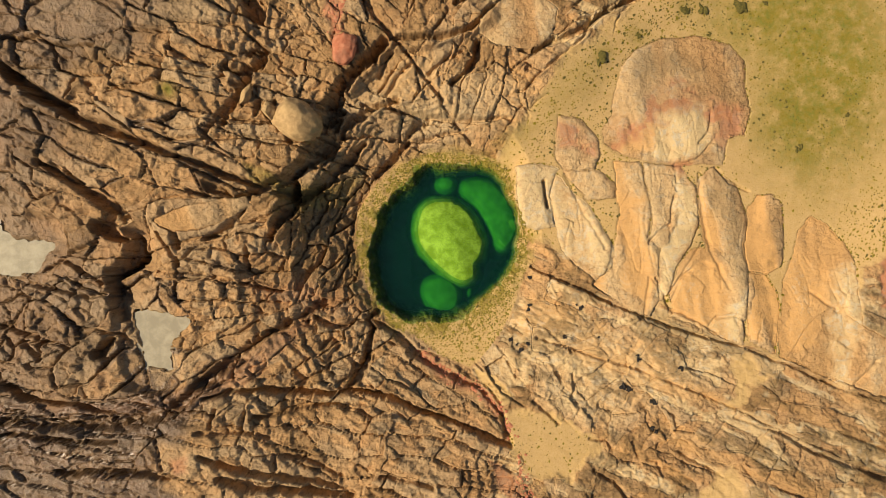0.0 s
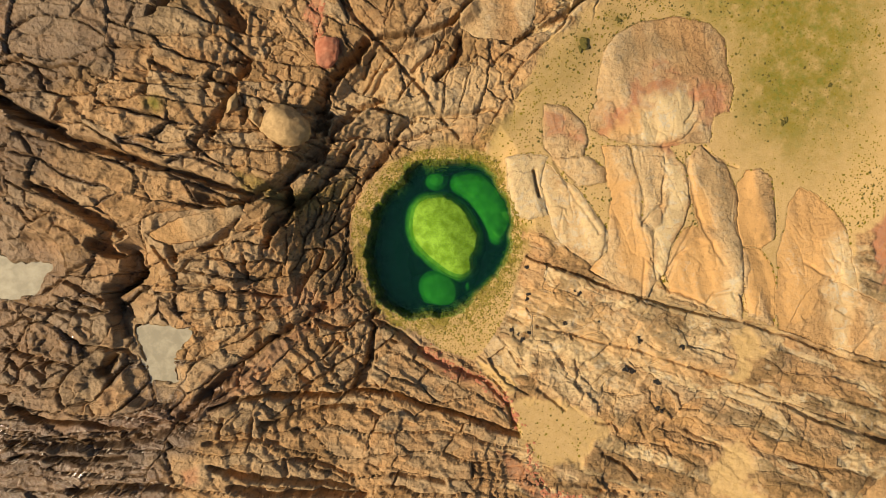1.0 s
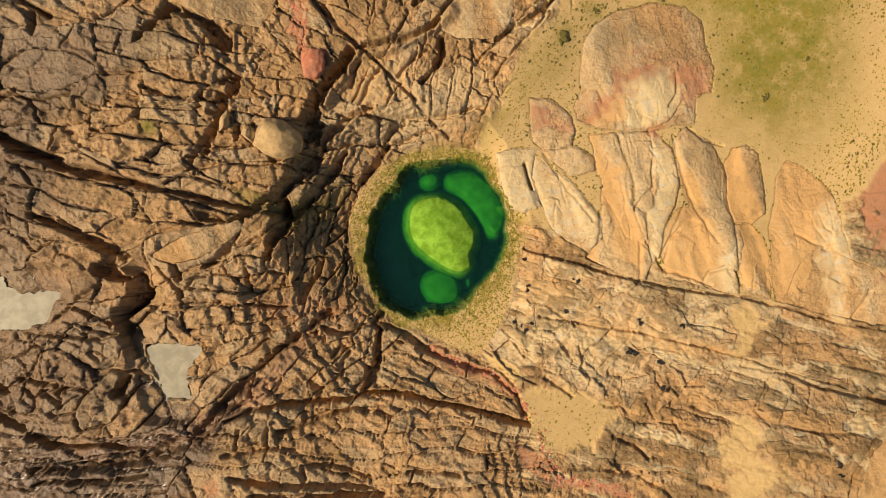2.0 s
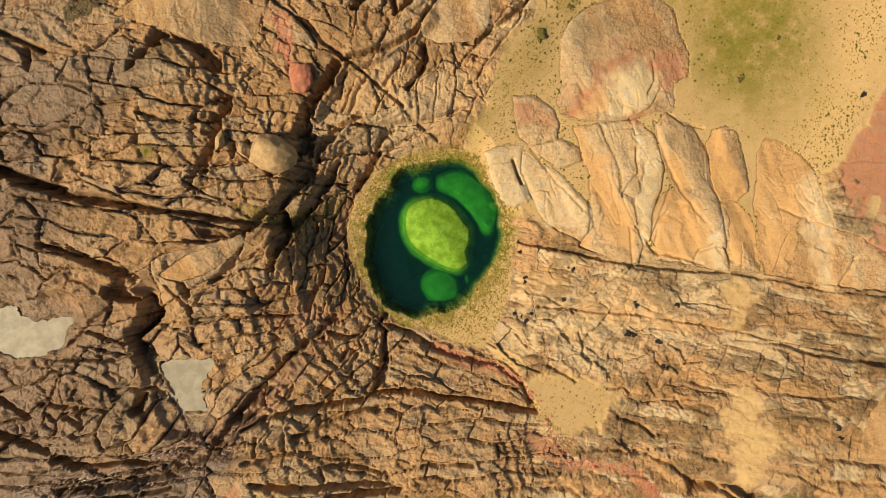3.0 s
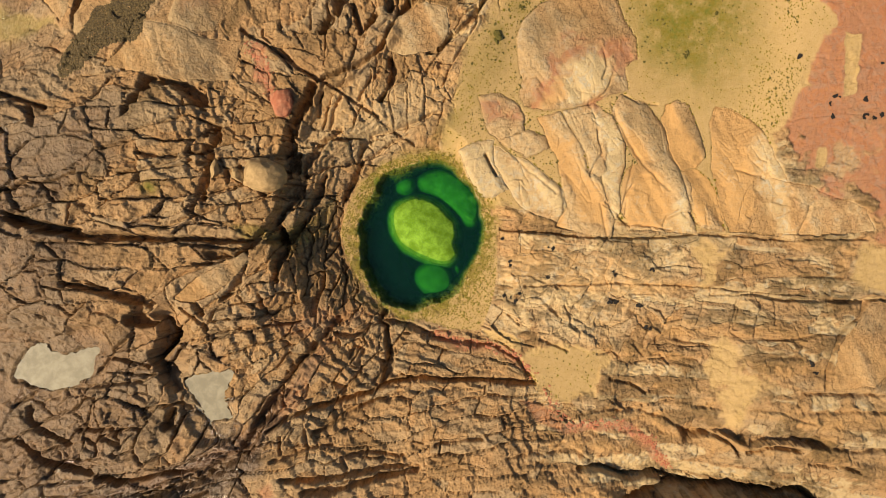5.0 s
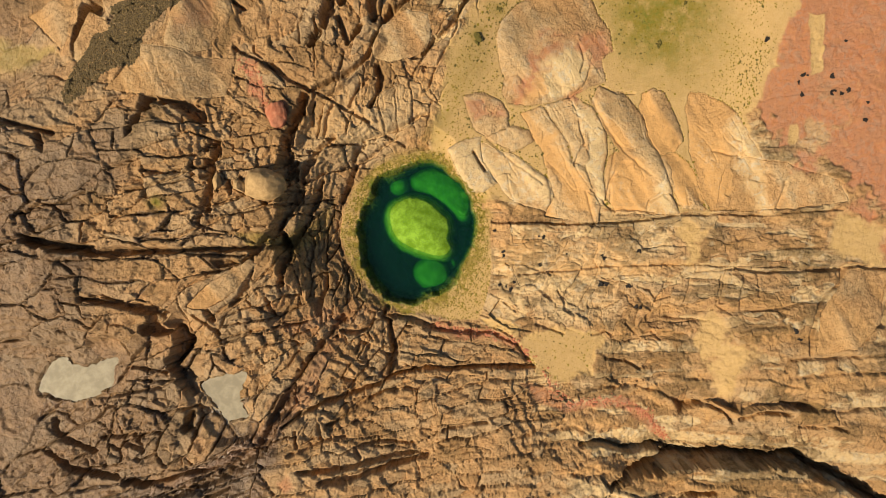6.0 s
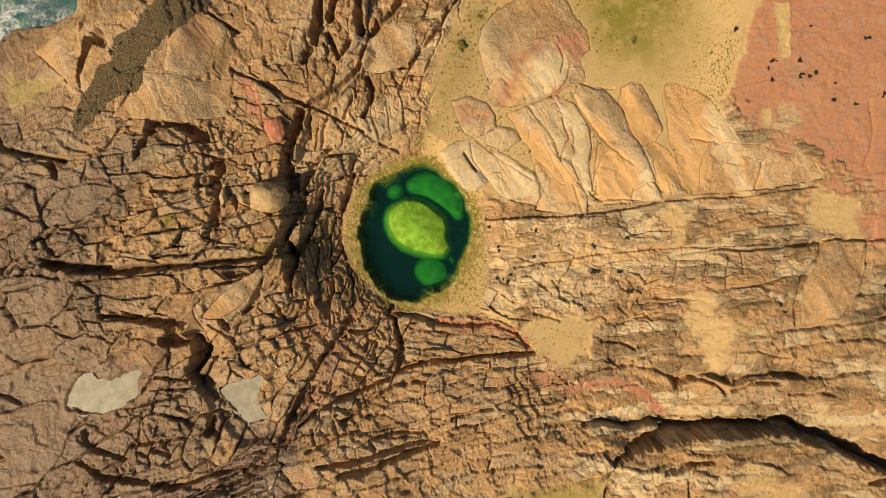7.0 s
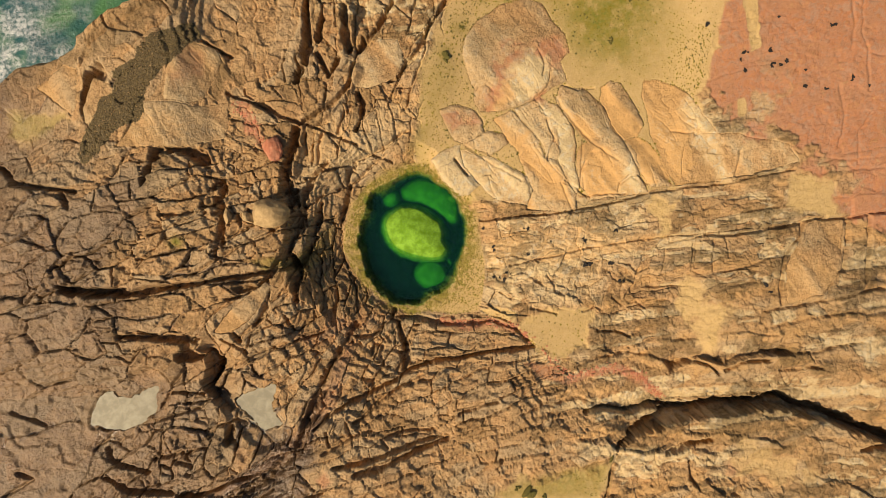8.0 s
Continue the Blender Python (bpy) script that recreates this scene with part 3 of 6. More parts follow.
crack([(6.51, -6.10), (6.72, -5.86), (7.21, -6.09), (8.74, -6.63), (9.79, -7.01)], 0.06, 0.12)
crack([(6.53, -6.24), (7.84, -6.71), (8.92, -7.15)], 0.04, 0.07)
crack([(6.21, -3.60), (5.80, -4.20), (5.97, -4.46)], 0.035, 0.06)
crack([(5.99, -4.44), (7.06, -4.76), (7.76, -4.87)], 0.035, 0.06)
crack([(6.00, -4.89), (6.42, -4.96), (6.96, -5.15)], 0.035, 0.06)
crack([(6.19, -6.69), (7.23, -7.37), (8.49, -7.78)], 0.05, 0.1)
crack([(2.81, -7.60), (3.32, -7.71), (3.91, -7.92)], 0.12, 0.25)
crack([(6.35, -7.41), (7.03, -7.65), (7.26, -7.82)], 0.07, 0.15)
crack([(3.16, -8.10), (3.00, -8.51), (3.04, -8.86)], 0.07, 0.15)
crack([(7.00, -10.06), (7.34, -10.18), (7.99, -10.48)], 0.15, 0.3)
crack([(1.97, -4.79), (2.62, -4.85), (3.31, -5.13), (3.79, -5.46), (4.07, -5.84), (4.22, -6.12)], 0.05, 0.09)
crack([(-1.47, 4.72), (-1.22, 4.26), (-0.96, 3.91), (-0.81, 3.79)], 0.06, 0.16)
crack([(-0.81, 3.79), (-0.52, 3.44), (-0.25, 3.14), (0.01, 2.78), (0.20, 2.51), (0.55, 2.09)], 0.05, 0.14)
crack([(-0.96, 3.89), (-0.45, 3.92), (0.06, 3.96), (0.48, 4.12), (0.80, 4.37), (1.13, 4.66), (1.46, 5.06)], 0.10, 0.30)
crack([(-0.86, 3.79), (-1.09, 3.41), (-1.18, 3.16)], 0.04, 0.1)
crack([(0.65, 3.91), (0.62, 3.64), (0.44, 3.32), (0.17, 3.10)], 0.13, 0.3)
crack([(0.33, 3.74), (-0.15, 3.41), (-0.31, 3.27)], 0.04, 0.1)
crack([(-0.59, 3.44), (-0.88, 3.12), (-1.04, 2.85)], 0.035, 0.09)
crack([(-1.51, 2.71), (-0.99, 2.62), (-0.36, 2.54), (0.17, 2.49), (0.71, 2.47), (1.26, 2.55)], 0.06, 0.18)
crack([(-0.99, 2.14), (-0.47, 2.16), (0.06, 2.24), (0.50, 2.30)], 0.06, 0.18)
crack([(-0.26, 2.51), (-0.52, 2.40), (-0.68, 2.25)], 0.14, 0.25)
crack([(-1.06, 3.80), (-1.31, 3.52), (-1.61, 3.20), (-1.86, 2.99)], 0.26, 0.45, 0.35)
crack([(-1.81, 3.04), (-2.01, 2.74), (-2.12, 2.40), (-2.15, 2.07), (-2.39, 1.79)], 0.34, 0.45, 0.4)
crack([(-0.88, 2.75), (-1.40, 2.58), (-1.71, 2.36), (-1.91, 2.09), (-2.21, 1.77), (-2.49, 1.54)], 0.13, 0.28, 0.4)
crack([(-0.68, 2.13), (-0.89, 1.91), (-1.09, 1.64), (-1.30, 1.48)], 0.13, 0.25, 0.4)
crack([(-1.51, 2.00), (-1.76, 1.73), (-2.02, 1.47), (-2.33, 1.15), (-2.64, 0.84)], 0.15, 0.28, 0.4)
crack([(-1.92, 2.35), (-2.19, 1.85), (-2.60, 1.49), (-2.93, 1.23), (-3.30, 1.05), (-3.59, 0.88)], 0.16, 0.34, 0.4)
crack([(-2.74, 1.15), (-2.80, 0.81), (-2.98, 0.46), (-3.13, 0.21)], 0.26, 0.45, 0.4)
crack([(-3.40, 0.95), (-3.54, 0.70), (-3.84, 0.40), (-4.27, 0.16)], 0.08, 0.2)
crack([(-7.37, 2.97), (-7.00, 2.74), (-6.54, 2.44), (-6.18, 2.23)], 0.24, 0.45, 0.4)
crack([(-6.18, 2.23), (-5.92, 2.02), (-5.44, 1.92), (-5.13, 1.82), (-4.50, 1.61)], 0.09, 0.25)
crack([(-4.50, 1.61), (-4.05, 1.43), (-3.68, 1.29), (-3.30, 1.10), (-2.90, 0.98)], 0.10, 0.28)
crack([(-6.64, 1.43), (-6.43, 1.30), (-6.18, 1.07)], 0.07, 0.2)
crack([(-6.42, 1.34), (-6.10, 0.97), (-5.84, 0.76), (-5.62, 0.61), (-5.45, 0.59)], 0.13, 0.35)
crack([(-6.02, 0.42), (-5.84, 0.28), (-5.72, 0.19)], 0.26, 0.4, 0.5)
crack([(-5.46, 0.16), (-5.45, -0.09), (-5.64, -0.34), (-5.88, -0.53)], 0.20, 0.5, 0.7)
crack([(-5.94, -0.58), (-5.86, -0.84), (-5.82, -1.09), (-5.77, -1.29)], 0.16, 0.45, 0.6)
crack([(-6.06, 0.11), (-6.52, -0.09), (-6.88, -0.27), (-7.09, -0.41)], 0.05, 0.14)
crack([(-6.65, -0.24), (-6.29, -0.44), (-6.09, -0.59)], 0.05, 0.14)
crack([(-7.97, -0.40), (-7.41, -0.60), (-6.84, -0.74), (-6.31, -0.84), (-5.96, -0.79)], 0.06, 0.15)
crack([(-7.92, -1.35), (-7.58, -1.48), (-7.20, -1.51), (-7.15, -1.79), (-7.21, -1.99)], 0.06, 0.16)
crack([(-7.51, -1.65), (-7.34, -1.79), (-7.18, -1.94)], 0.06, 0.16)
crack([(-5.98, -1.69), (-6.11, -1.84), (-6.22, -1.89)], 0.20, 0.35)
crack([(-5.78, -1.59), (-5.53, -1.84), (-5.47, -2.06)], 0.08, 0.2)
crack([(-5.02, 0.30), (-4.89, 0.01), (-4.77, -0.29)], 0.05, 0.12)
crack([(-4.73, 0.30), (-4.72, 0.01)], 0.10, 0.25)
crack([(-4.10, 1.09), (-3.77, 0.99), (-3.73, 0.94)], 0.16, 0.25)
crack([(-5.12, -0.38), (-4.59, -0.44), (-3.82, -0.59), (-3.05, -0.79)], 0.05, 0.12)
crack([(-4.31, -2.71), (-3.84, -2.60), (-3.28, -2.59), (-2.70, -2.67), (-2.10, -2.73), (-1.64, -2.70)], 0.10, 0.3)
crack([(-1.64, -2.70), (-1.29, -2.75), (-0.88, -2.91), (-0.36, -3.14), (0.17, -3.32), (0.71, -3.55), (1.31, -3.78)], 0.09, 0.25)
crack([(-3.45, -3.08), (-2.89, -2.99), (-2.30, -2.93), (-1.49, -2.96)], 0.06, 0.15)
crack([(-1.84, -2.65), (-1.64, -2.47), (-1.49, -2.21), (-1.46, -1.89), (-1.37, -1.63)], 0.14, 0.35)
crack([(-1.34, -1.60), (-1.48, -1.42), (-1.27, -1.27)], 0.14, 0.3)
crack([(-2.28, -1.87), (-2.13, -1.72), (-1.98, -1.83), (-2.14, -2.04), (-2.18, -2.30)], 0.05, 0.12)
crack([(-1.69, -2.26), (-1.72, -2.57)], 0.12, 0.3)
crack([(-2.41, -1.30), (-2.12, -1.51), (-1.69, -1.43), (-1.42, -1.46)], 0.07, 0.18)
crack([(-2.79, -2.28), (-2.55, -2.45), (-2.65, -2.65)], 0.06, 0.15)
crack([(-4.39, -3.25), (-3.82, -3.29), (-3.16, -3.40)], 0.045, 0.12)
crack([(-3.60, -3.01), (-3.63, -3.33)], 0.045, 0.12)
crack([(-4.09, -2.92), (-4.15, -3.21)], 0.045, 0.12)
crack([(-3.06, -3.72), (-3.04, -4.10), (-3.16, -4.11)], 0.045, 0.12)
crack([(-4.29, -3.64), (-3.81, -3.86), (-3.06, -4.10), (-2.29, -4.26), (-1.79, -4.41)], 0.10, 0.25)
crack([(-3.02, -3.74), (-2.49, -3.86), (-1.89, -4.15)], 0.05, 0.12)
crack([(-4.00, -4.05), (-3.34, -4.27), (-2.68, -4.37), (-1.69, -4.51)], 0.14, 0.25)
crack([(-1.17, -4.19), (-0.66, -4.28), (-0.15, -4.43)], 0.05, 0.14)
crack([(-1.53, -1.32), (-1.01, -1.65), (-0.47, -2.14), (0.07, -2.43), (0.72, -2.72), (1.15, -3.15), (1.31, -3.78)], 0.10, 0.14)
crack([(-7.85, -2.41), (-7.58, -2.54), (-7.42, -2.63)], 0.18, 0.35)
crack([(-7.42, -2.63), (-6.80, -2.72), (-6.44, -2.75), (-5.77, -2.96), (-4.88, -2.97)], 0.07, 0.2)
crack([(-7.81, -3.28), (-7.18, -3.31), (-6.56, -3.35), (-5.75, -3.39)], 0.07, 0.18)
crack([(-7.82, -3.03), (-6.78, -3.11), (-5.77, -3.07), (-4.79, -2.91), (-4.51, -2.57), (-4.04, -2.19), (-3.46, -1.70), (-2.86, -1.35), (-2.26, -1.10)], 0.30, 0.25, 0.2)
crack([(-6.74, -3.93), (-5.94, -3.87), (-4.77, -4.03)], 0.10, 0.25)
crack([(-5.62, 0.59), (-5.88, 0.40)], 0.10, 0.2)
crack([(-3.40, 3.42), (-3.13, 3.54), (-3.22, 3.29), (-3.49, 3.11)], 0.12, 0.25)
crack([(-5.12, 3.14), (-4.63, 3.09), (-3.92, 3.10), (-3.40, 3.07)], 0.05, 0.14)
crack([(-4.71, 3.44), (-4.27, 3.25), (-4.05, 3.15)], 0.05, 0.14)
crack([(-3.71, 2.90), (-3.54, 2.87), (-3.58, 2.72), (-3.90, 2.31), (-4.08, 2.01)], 0.06, 0.18)
crack([(-3.27, 2.59), (-3.29, 2.34)], 0.06, 0.15)
crack([(-3.00, 2.62), (-2.98, 2.25), (-2.91, 2.08)], 0.07, 0.18)
crack([(-3.94, 2.30), (-3.31, 2.26), (-2.93, 2.20)], 0.05, 0.14)
crack([(-4.90, 1.93), (-4.31, 1.92), (-3.58, 1.98), (-2.93, 1.95), (-2.25, 1.92)], 0.05, 0.14)
crack([(-3.39, 4.25), (-3.26, 4.02)], 0.20, 0.35)
crack([(-4.42, 1.03), (-3.78, 0.87), (-3.40, 0.95)], 0.06, 0.15)
crack([(-7.78, 6.55), (-7.36, 5.85), (-6.78, 5.36), (-6.02, 4.82)], 0.12, 0.3)
crack([(-7.36, 3.05), (-6.92, 2.70), (-6.26, 2.25), (-5.53, 1.97), (-4.63, 1.61), (-3.32, 1.14)], 0.13, 0.35)
crack([(-6.87, 1.49), (-6.13, 1.00), (-5.49, 0.64)], 0.09, 0.25)
crack([(-6.30, 4.95), (-6.33, 4.52)], 0.06, 0.18)
crack([(-3.07, 5.28), (-3.24, 4.91), (-3.43, 4.63)], 0.10, 0.3)
crack([(-3.75, 5.25), (-3.89, 4.87)], 0.08, 0.25)
crack([(-4.63, 4.30), (-4.21, 4.66), (-3.99, 4.92)], 0.28, 0.4, 0.4)
crack([(-3.74, 4.74), (-3.47, 4.50), (-3.23, 4.07)], 0.28, 0.4, 0.4)
crack([(-3.13, 3.48), (-3.37, 3.16), (-3.66, 2.56), (-3.81, 2.19)], 0.10, 0.25)
crack([(-1.96, 6.72), (-1.78, 6.42), (-1.54, 6.07)], 0.08, 0.2)
crack([(-2.08, 5.32), (-1.72, 4.90), (-1.19, 4.21), (-0.95, 3.97)], 0.06, 0.16)
crack([(0.74, 6.46), (0.26, 5.76), (-0.08, 5.14), (-0.47, 4.86)], 0.20, 0.45)
crack([(0.83, 5.93), (0.43, 5.50)], 0.16, 0.3)
crack([(1.46, 5.91), (1.13, 5.28), (0.96, 4.90)], 0.16, 0.35)
crack([(0.71, 4.87), (0.26, 4.63), (0.24, 5.29)], 0.14, 0.3)
crack([(2.59, 5.54), (1.93, 5.09), (1.34, 4.92), (0.77, 4.43)], 0.12, 0.3)
crack([(3.77, 4.89), (3.04, 4.47), (2.50, 4.12), (1.85, 3.83), (1.50, 3.78)], 0.12, 0.25)
crack([(-11.36, -0.35), (-10.56, -0.37), (-10.82, -0.05)], 0.05, 0.15)
crack([(-10.24, 1.29), (-9.90, 0.85), (-9.74, 0.60)], 0.05, 0.15)
crack([(-8.76, -0.61), (-8.80, -0.96), (-8.18, -1.54)], 0.10, 0.25)
crack([(-5.94, 0.41), (-5.70, 0.43), (-5.40, 0.56)], 0.10, 0.25)
crack([(-3.52, 0.03), (-3.60, -0.39)], 0.08, 0.2)
crack([(-9.19, -1.12), (-8.77, -1.74), (-7.95, -2.26)], 0.12, 0.3)

# colour of the ground
stain("red", [(9.90, 3.20), (9.15, 1.97), (8.95, 1.41), (8.76, 1.01), (8.48, 0.66), (8.52, 0.14), (8.25, -0.10), (8.56, -0.50), (8.77, -1.19), (8.54, -1.74), (9.22, -2.04), (9.90, -2.51), (9.86, -3.17), (9.89, -3.86), (10.16, -4.44), (10.25, -5.18), (10.52, -5.76), (12.71, -6.19), (16.05, -0.38)], 0.95, 0.12, 8.0)
TONE["red"] *= 1 - 0.75 * soft(rough(X, Y, 0.9, 5, 5, 0.6), 0.45, 0.85) * (1 - soft(X + 0.6 * Y, 8.5, 10.5))
for cream in ([(9.05, -1.01), (9.24, -1.04), (9.06, -1.44), (8.85, -1.41)], [(9.26, 0.89), (9.46, 0.81), (9.34, 0.43), (9.13, 0.46)], [(10.41, 1.25), (10.76, 1.05), (10.46, 0.38), (10.13, -0.03), (9.93, -0.03), (10.16, 0.55)]):
    value = stain("sand", cream, 0.8, 0.06, 1.5)
    TONE["red"][window(cream, 0.8)] *= 1 - np.clip(value, 0, 1)
stain("orange", [(9.59, 0.96), (10.15, 0.59), (9.81, 0.07), (9.45, -0.31), (9.00, 0.03), (9.21, 0.59)], 0.9, 0.12, 3)
stain("red", [(-2.07, 4.58), (-1.82, 4.39), (-1.87, 3.87), (-1.47, 3.86), (-1.54, 3.57), (-1.86, 3.30), (-2.01, 3.66)], 0.9, 0.06, 0.4)
stain("red", [(2.20, 2.48), (2.60, 2.38), (3.00, 2.14), (3.00, 1.78), (2.61, 1.98), (2.27, 1.98)], 0.8, 0.08, 0.5)
stain("red", [(3.22, 2.12), (3.39, 2.50), (3.84, 2.73), (4.28, 3.12), (4.84, 3.23), (5.29, 3.01), (5.86, 2.63), (5.92, 2.30), (5.41, 2.24), (4.95, 2.68), (4.39, 2.78), (3.95, 2.45), (3.61, 2.12)], 0.9, 0.16, 4)
stain("red", [(4.45, 1.68), (4.84, 1.73), (5.01, 1.51), (4.67, 1.45)], 0.8, 0.08)
stain("red", [(-0.48, -1.99), (0.07, -2.38), (0.72, -2.67), (1.16, -3.05), (1.31, -3.47), (1.15, -3.41), (0.72, -2.88), (0.06, -2.63), (-0.37, -2.25)], 0.75, 0.06)
stain("red", [(0.86, -3.94), (1.47, -4.50), (1.61, -4.83), (2.44, -5.15), (2.92, -5.19), (3.37, -5.87), (3.66, -6.60), (3.41, -6.68), (3.13, -5.97), (2.65, -5.36), (1.50, -5.00), (1.08, -4.58)], 0.7, 0.05)
stain("red", [(-3.53, -0.49), (-2.45, -0.59), (-1.73, -1.26), (-2.66, -1.30), (-3.25, -1.04)], 0.4, 0.25, 4)
stain("red", [(-2.01, 5.05), (-1.75, 4.84), (-2.00, 4.10), (-2.14, 4.26)], 0.85, 0.05)
stain("red", [(-4.77, -3.68), (-4.48, -3.64), (-4.43, -3.89), (-4.67, -3.98)], 0.7, 0.06)
stain("red", [(-7.83, -2.79), (-6.48, -2.91), (-4.78, -3.00), (-3.66, -2.50), (-2.26, -1.20), (-3.06, -1.50), (-4.51, -2.48), (-5.79, -2.76), (-7.00, -2.72)], 0.45, 0.12)
stain("red", [(3.99, -8.62), (4.52, -8.84), (4.25, -9.01), (3.85, -8.86)], 0.5, 0.1)
stain("red", [(-2.28, 6.69), (-2.07, 6.39), (-2.41, 5.87), (-2.56, 6.07)], 0.5, 0.08)
# green algae mat; its strength also dims the far east like lens falloff
stain("algae", [(6.06, 5.56), (7.94, 6.00), (9.05, 4.23), (8.66, 2.02), (7.11, 1.24), (6.10, 2.13), (6.20, 3.58), (5.05, 4.44)], 1.0, 0.8)
stain("algae", [(1.80, 2.73), (2.45, 3.58), (3.23, 3.83), (3.04, 2.98), (2.15, 2.48)], 0.35, 0.25)
stain("algae", [(0.94, 2.08), (1.48, 2.46), (1.93, 2.42), (1.27, 1.71)], 0.4, 0.15)
stain("algae", [(-1.47, -6.32), (-0.12, -6.51), (1.46, -7.12), (0.80, -7.70)], 0.6, 0.15)
stain("algae", [(-3.58, 1.58), (-3.01, 1.40), (-2.90, 1.13), (-3.39, 1.14)], 0.6, 0.08)
stain("algae", [(-6.89, 7.64), (-5.54, 6.66), (-6.36, 6.65), (-7.32, 7.17)], 0.55, 0.12)
# darker tone over the slope west of the pool and the gully's side
stain("crust_dim", [(-2.68, 0.53), (-2.33, 0.74), (-1.73, 0.43), (-1.58, -0.41), (-1.48, -1.26), (-2.26, -1.05), (-2.65, -0.39)], 0.45, 0.15, 4)
stain("crust_dim", [(-3.11, 1.10), (-2.30, 1.65), (-1.51, 1.79), (-1.72, 1.06), (-2.34, 0.53), (-2.84, 0.21)], 0.4, 0.15, 4)
stain("crust_dim", [(-7.38, 2.36), (-6.81, 2.55), (-6.36, 2.27), (-6.58, 1.62), (-7.27, 1.44)], 0.55, 0.25)
stain("crust_dim", [(-6.80, 3.39), (-5.98, 3.31), (-5.25, 3.80), (-4.35, 4.04), (-4.62, 3.73), (-5.34, 3.33), (-6.16, 2.93), (-6.81, 3.02)], 0.55, 0.15)
stain("crust_dim", [(-7.04, -1.39), (-6.33, -1.29), (-5.93, -1.69), (-6.12, -2.08), (-6.82, -2.08)], 0.5, 0.15)
stain("crust_dim", [(-7.82, -3.03), (-5.77, -3.10), (-4.78, -2.96), (-4.49, -3.15), (-5.26, -3.44), (-6.75, -3.54), (-7.80, -3.47)], 0.6, 0.15)
stain("crust_dim", [(-3.65, -1.80), (-3.15, -1.40), (-2.86, -1.40), (-3.46, -2.00)], 0.5, 0.1)
# darker along the open joints
stain("crust_dim", [(-4.80, 4.24), (-3.99, 4.92), (-3.74, 4.74), (-3.93, 4.36), (-4.70, 4.04)], 0.7, 0.1)
stain("crust_dim", [(-6.46, 3.72), (-5.52, 3.91), (-5.56, 3.35), (-6.52, 2.88), (-7.01, 3.02)], 0.4, 0.2)
stain("pale", [(1.29, -0.88), (2.39, -1.32), (3.81, -1.64), (5.13, -1.97), (5.67, -2.41), (4.57, -2.85), (3.25, -2.63), (1.95, -1.76)], 0.55, 0.4)
stain("pale", [(1.83, -2.20), (3.03, -2.19), (4.02, -2.85), (3.24, -3.49), (1.92, -3.05)], 0.5, 0.25)
stain("orange", [(1.29, -1.32), (1.96, -0.66), (2.72, -1.09), (2.39, -1.65), (1.62, -1.76)], 0.5, 0.2)
stain("orange", [(2.64, -1.70), (4.67, -2.54), (6.00, -3.14), (4.45, -2.92), (2.42, -2.07)], 0.45, 0.1)
stain("orange", [(8.92, 0.71), (9.49, 0.02), (8.93, -0.66), (8.59, -0.12)], 0.7, 0.15)
spot("algae", -4.66, 2.66, 0.13, 1.0)
for x, y in [(5.84, 4.76), (3.06, 3.77), (4.71, 4.67), (7.02, 1.99), (3.79, 4.16), (5.22, 4.23)]:
    spot("algae", x, y, 0.2, 0.8)

stain("sand", [(0.62, -2.32), (1.06, -2.44), (1.40, -2.84), (1.21, -2.99), (0.83, -2.73)], 0.8, 0.06, 0.8)
stain("pale", [(0.62, -2.32), (1.06, -2.44), (1.40, -2.84), (1.21, -2.99), (0.83, -2.73)], 0.9, 0.06, 0.8)
stain("algae", [(-0.99, 1.65), (-0.47, 1.98), (0.50, 2.01), (1.27, 1.71), (1.05, 1.55), (0.17, 1.82), (-0.47, 1.72)], 0.5, 0.12)
stain("algae", [(-3.39, 1.39), (-2.74, 1.15), (-1.92, 1.26), (-1.51, 1.58), (-1.92, 0.85), (-2.70, 0.62)], 0.45, 0.12)
stain("pale", [(-0.88, 3.59), (0.71, 3.33), (1.90, 3.15), (1.26, 2.30), (-0.26, 2.25), (-1.51, 2.73)], 0.35, 0.4)
stain("orange", [(-1.46, 3.36), (-0.25, 3.74), (0.17, 3.10), (-0.89, 2.54)], 0.35, 0.3)

# more of the mat's green, again partly to paint the east dimmer
stain("algae", [(4.29, 5.43), (6.83, 5.78), (8.61, 4.45), (8.71, 1.23), (7.33, 0.68), (6.10, 1.57), (6.08, 3.91), (5.05, 4.33)], 0.5, 0.7, 1.5)
# damp western corners, dimmed further for the lens's darker picture edges
stain("wet_dim", [(-8.71, -2.51), (-6.60, -2.62), (-4.81, -2.47), (-4.23, -2.14), (-3.56, -2.00), (-4.40, -2.96), (-5.26, -3.53), (-4.58, -4.53), (-8.61, -4.57)], 0.75, 0.25, 3)
stain("wet_dim", [(-8.11, 4.70), (-4.39, 4.84), (-4.62, 4.02), (-5.25, 3.42), (-6.25, 3.02), (-6.40, 1.53), (-8.63, 1.21)], 0.5, 0.4, 4)
stain("crust_dim", [(-7.70, 8.43), (-6.79, 8.38), (-5.93, 8.49), (-4.53, 7.85), (-4.40, 8.14), (-3.46, 7.94), (-2.11, 7.69), (-1.90, 7.42), (-3.08, 7.21), (-4.39, 7.50), (-6.07, 7.96), (-7.06, 7.90)], 0.6, 0.15, 4)
# darker strip along the gully
stain("crust_dim", [(-0.93, 5.27), (-0.27, 5.08), (-0.93, 4.15), (-1.82, 3.06), (-2.05, 3.19)], 0.35, 0.1, 3)
stain("crust_dim", [(3.81, -0.87), (5.68, -1.75), (6.11, -2.19), (5.46, -2.19), (4.03, -1.53)], 0.4, 0.1, 3)


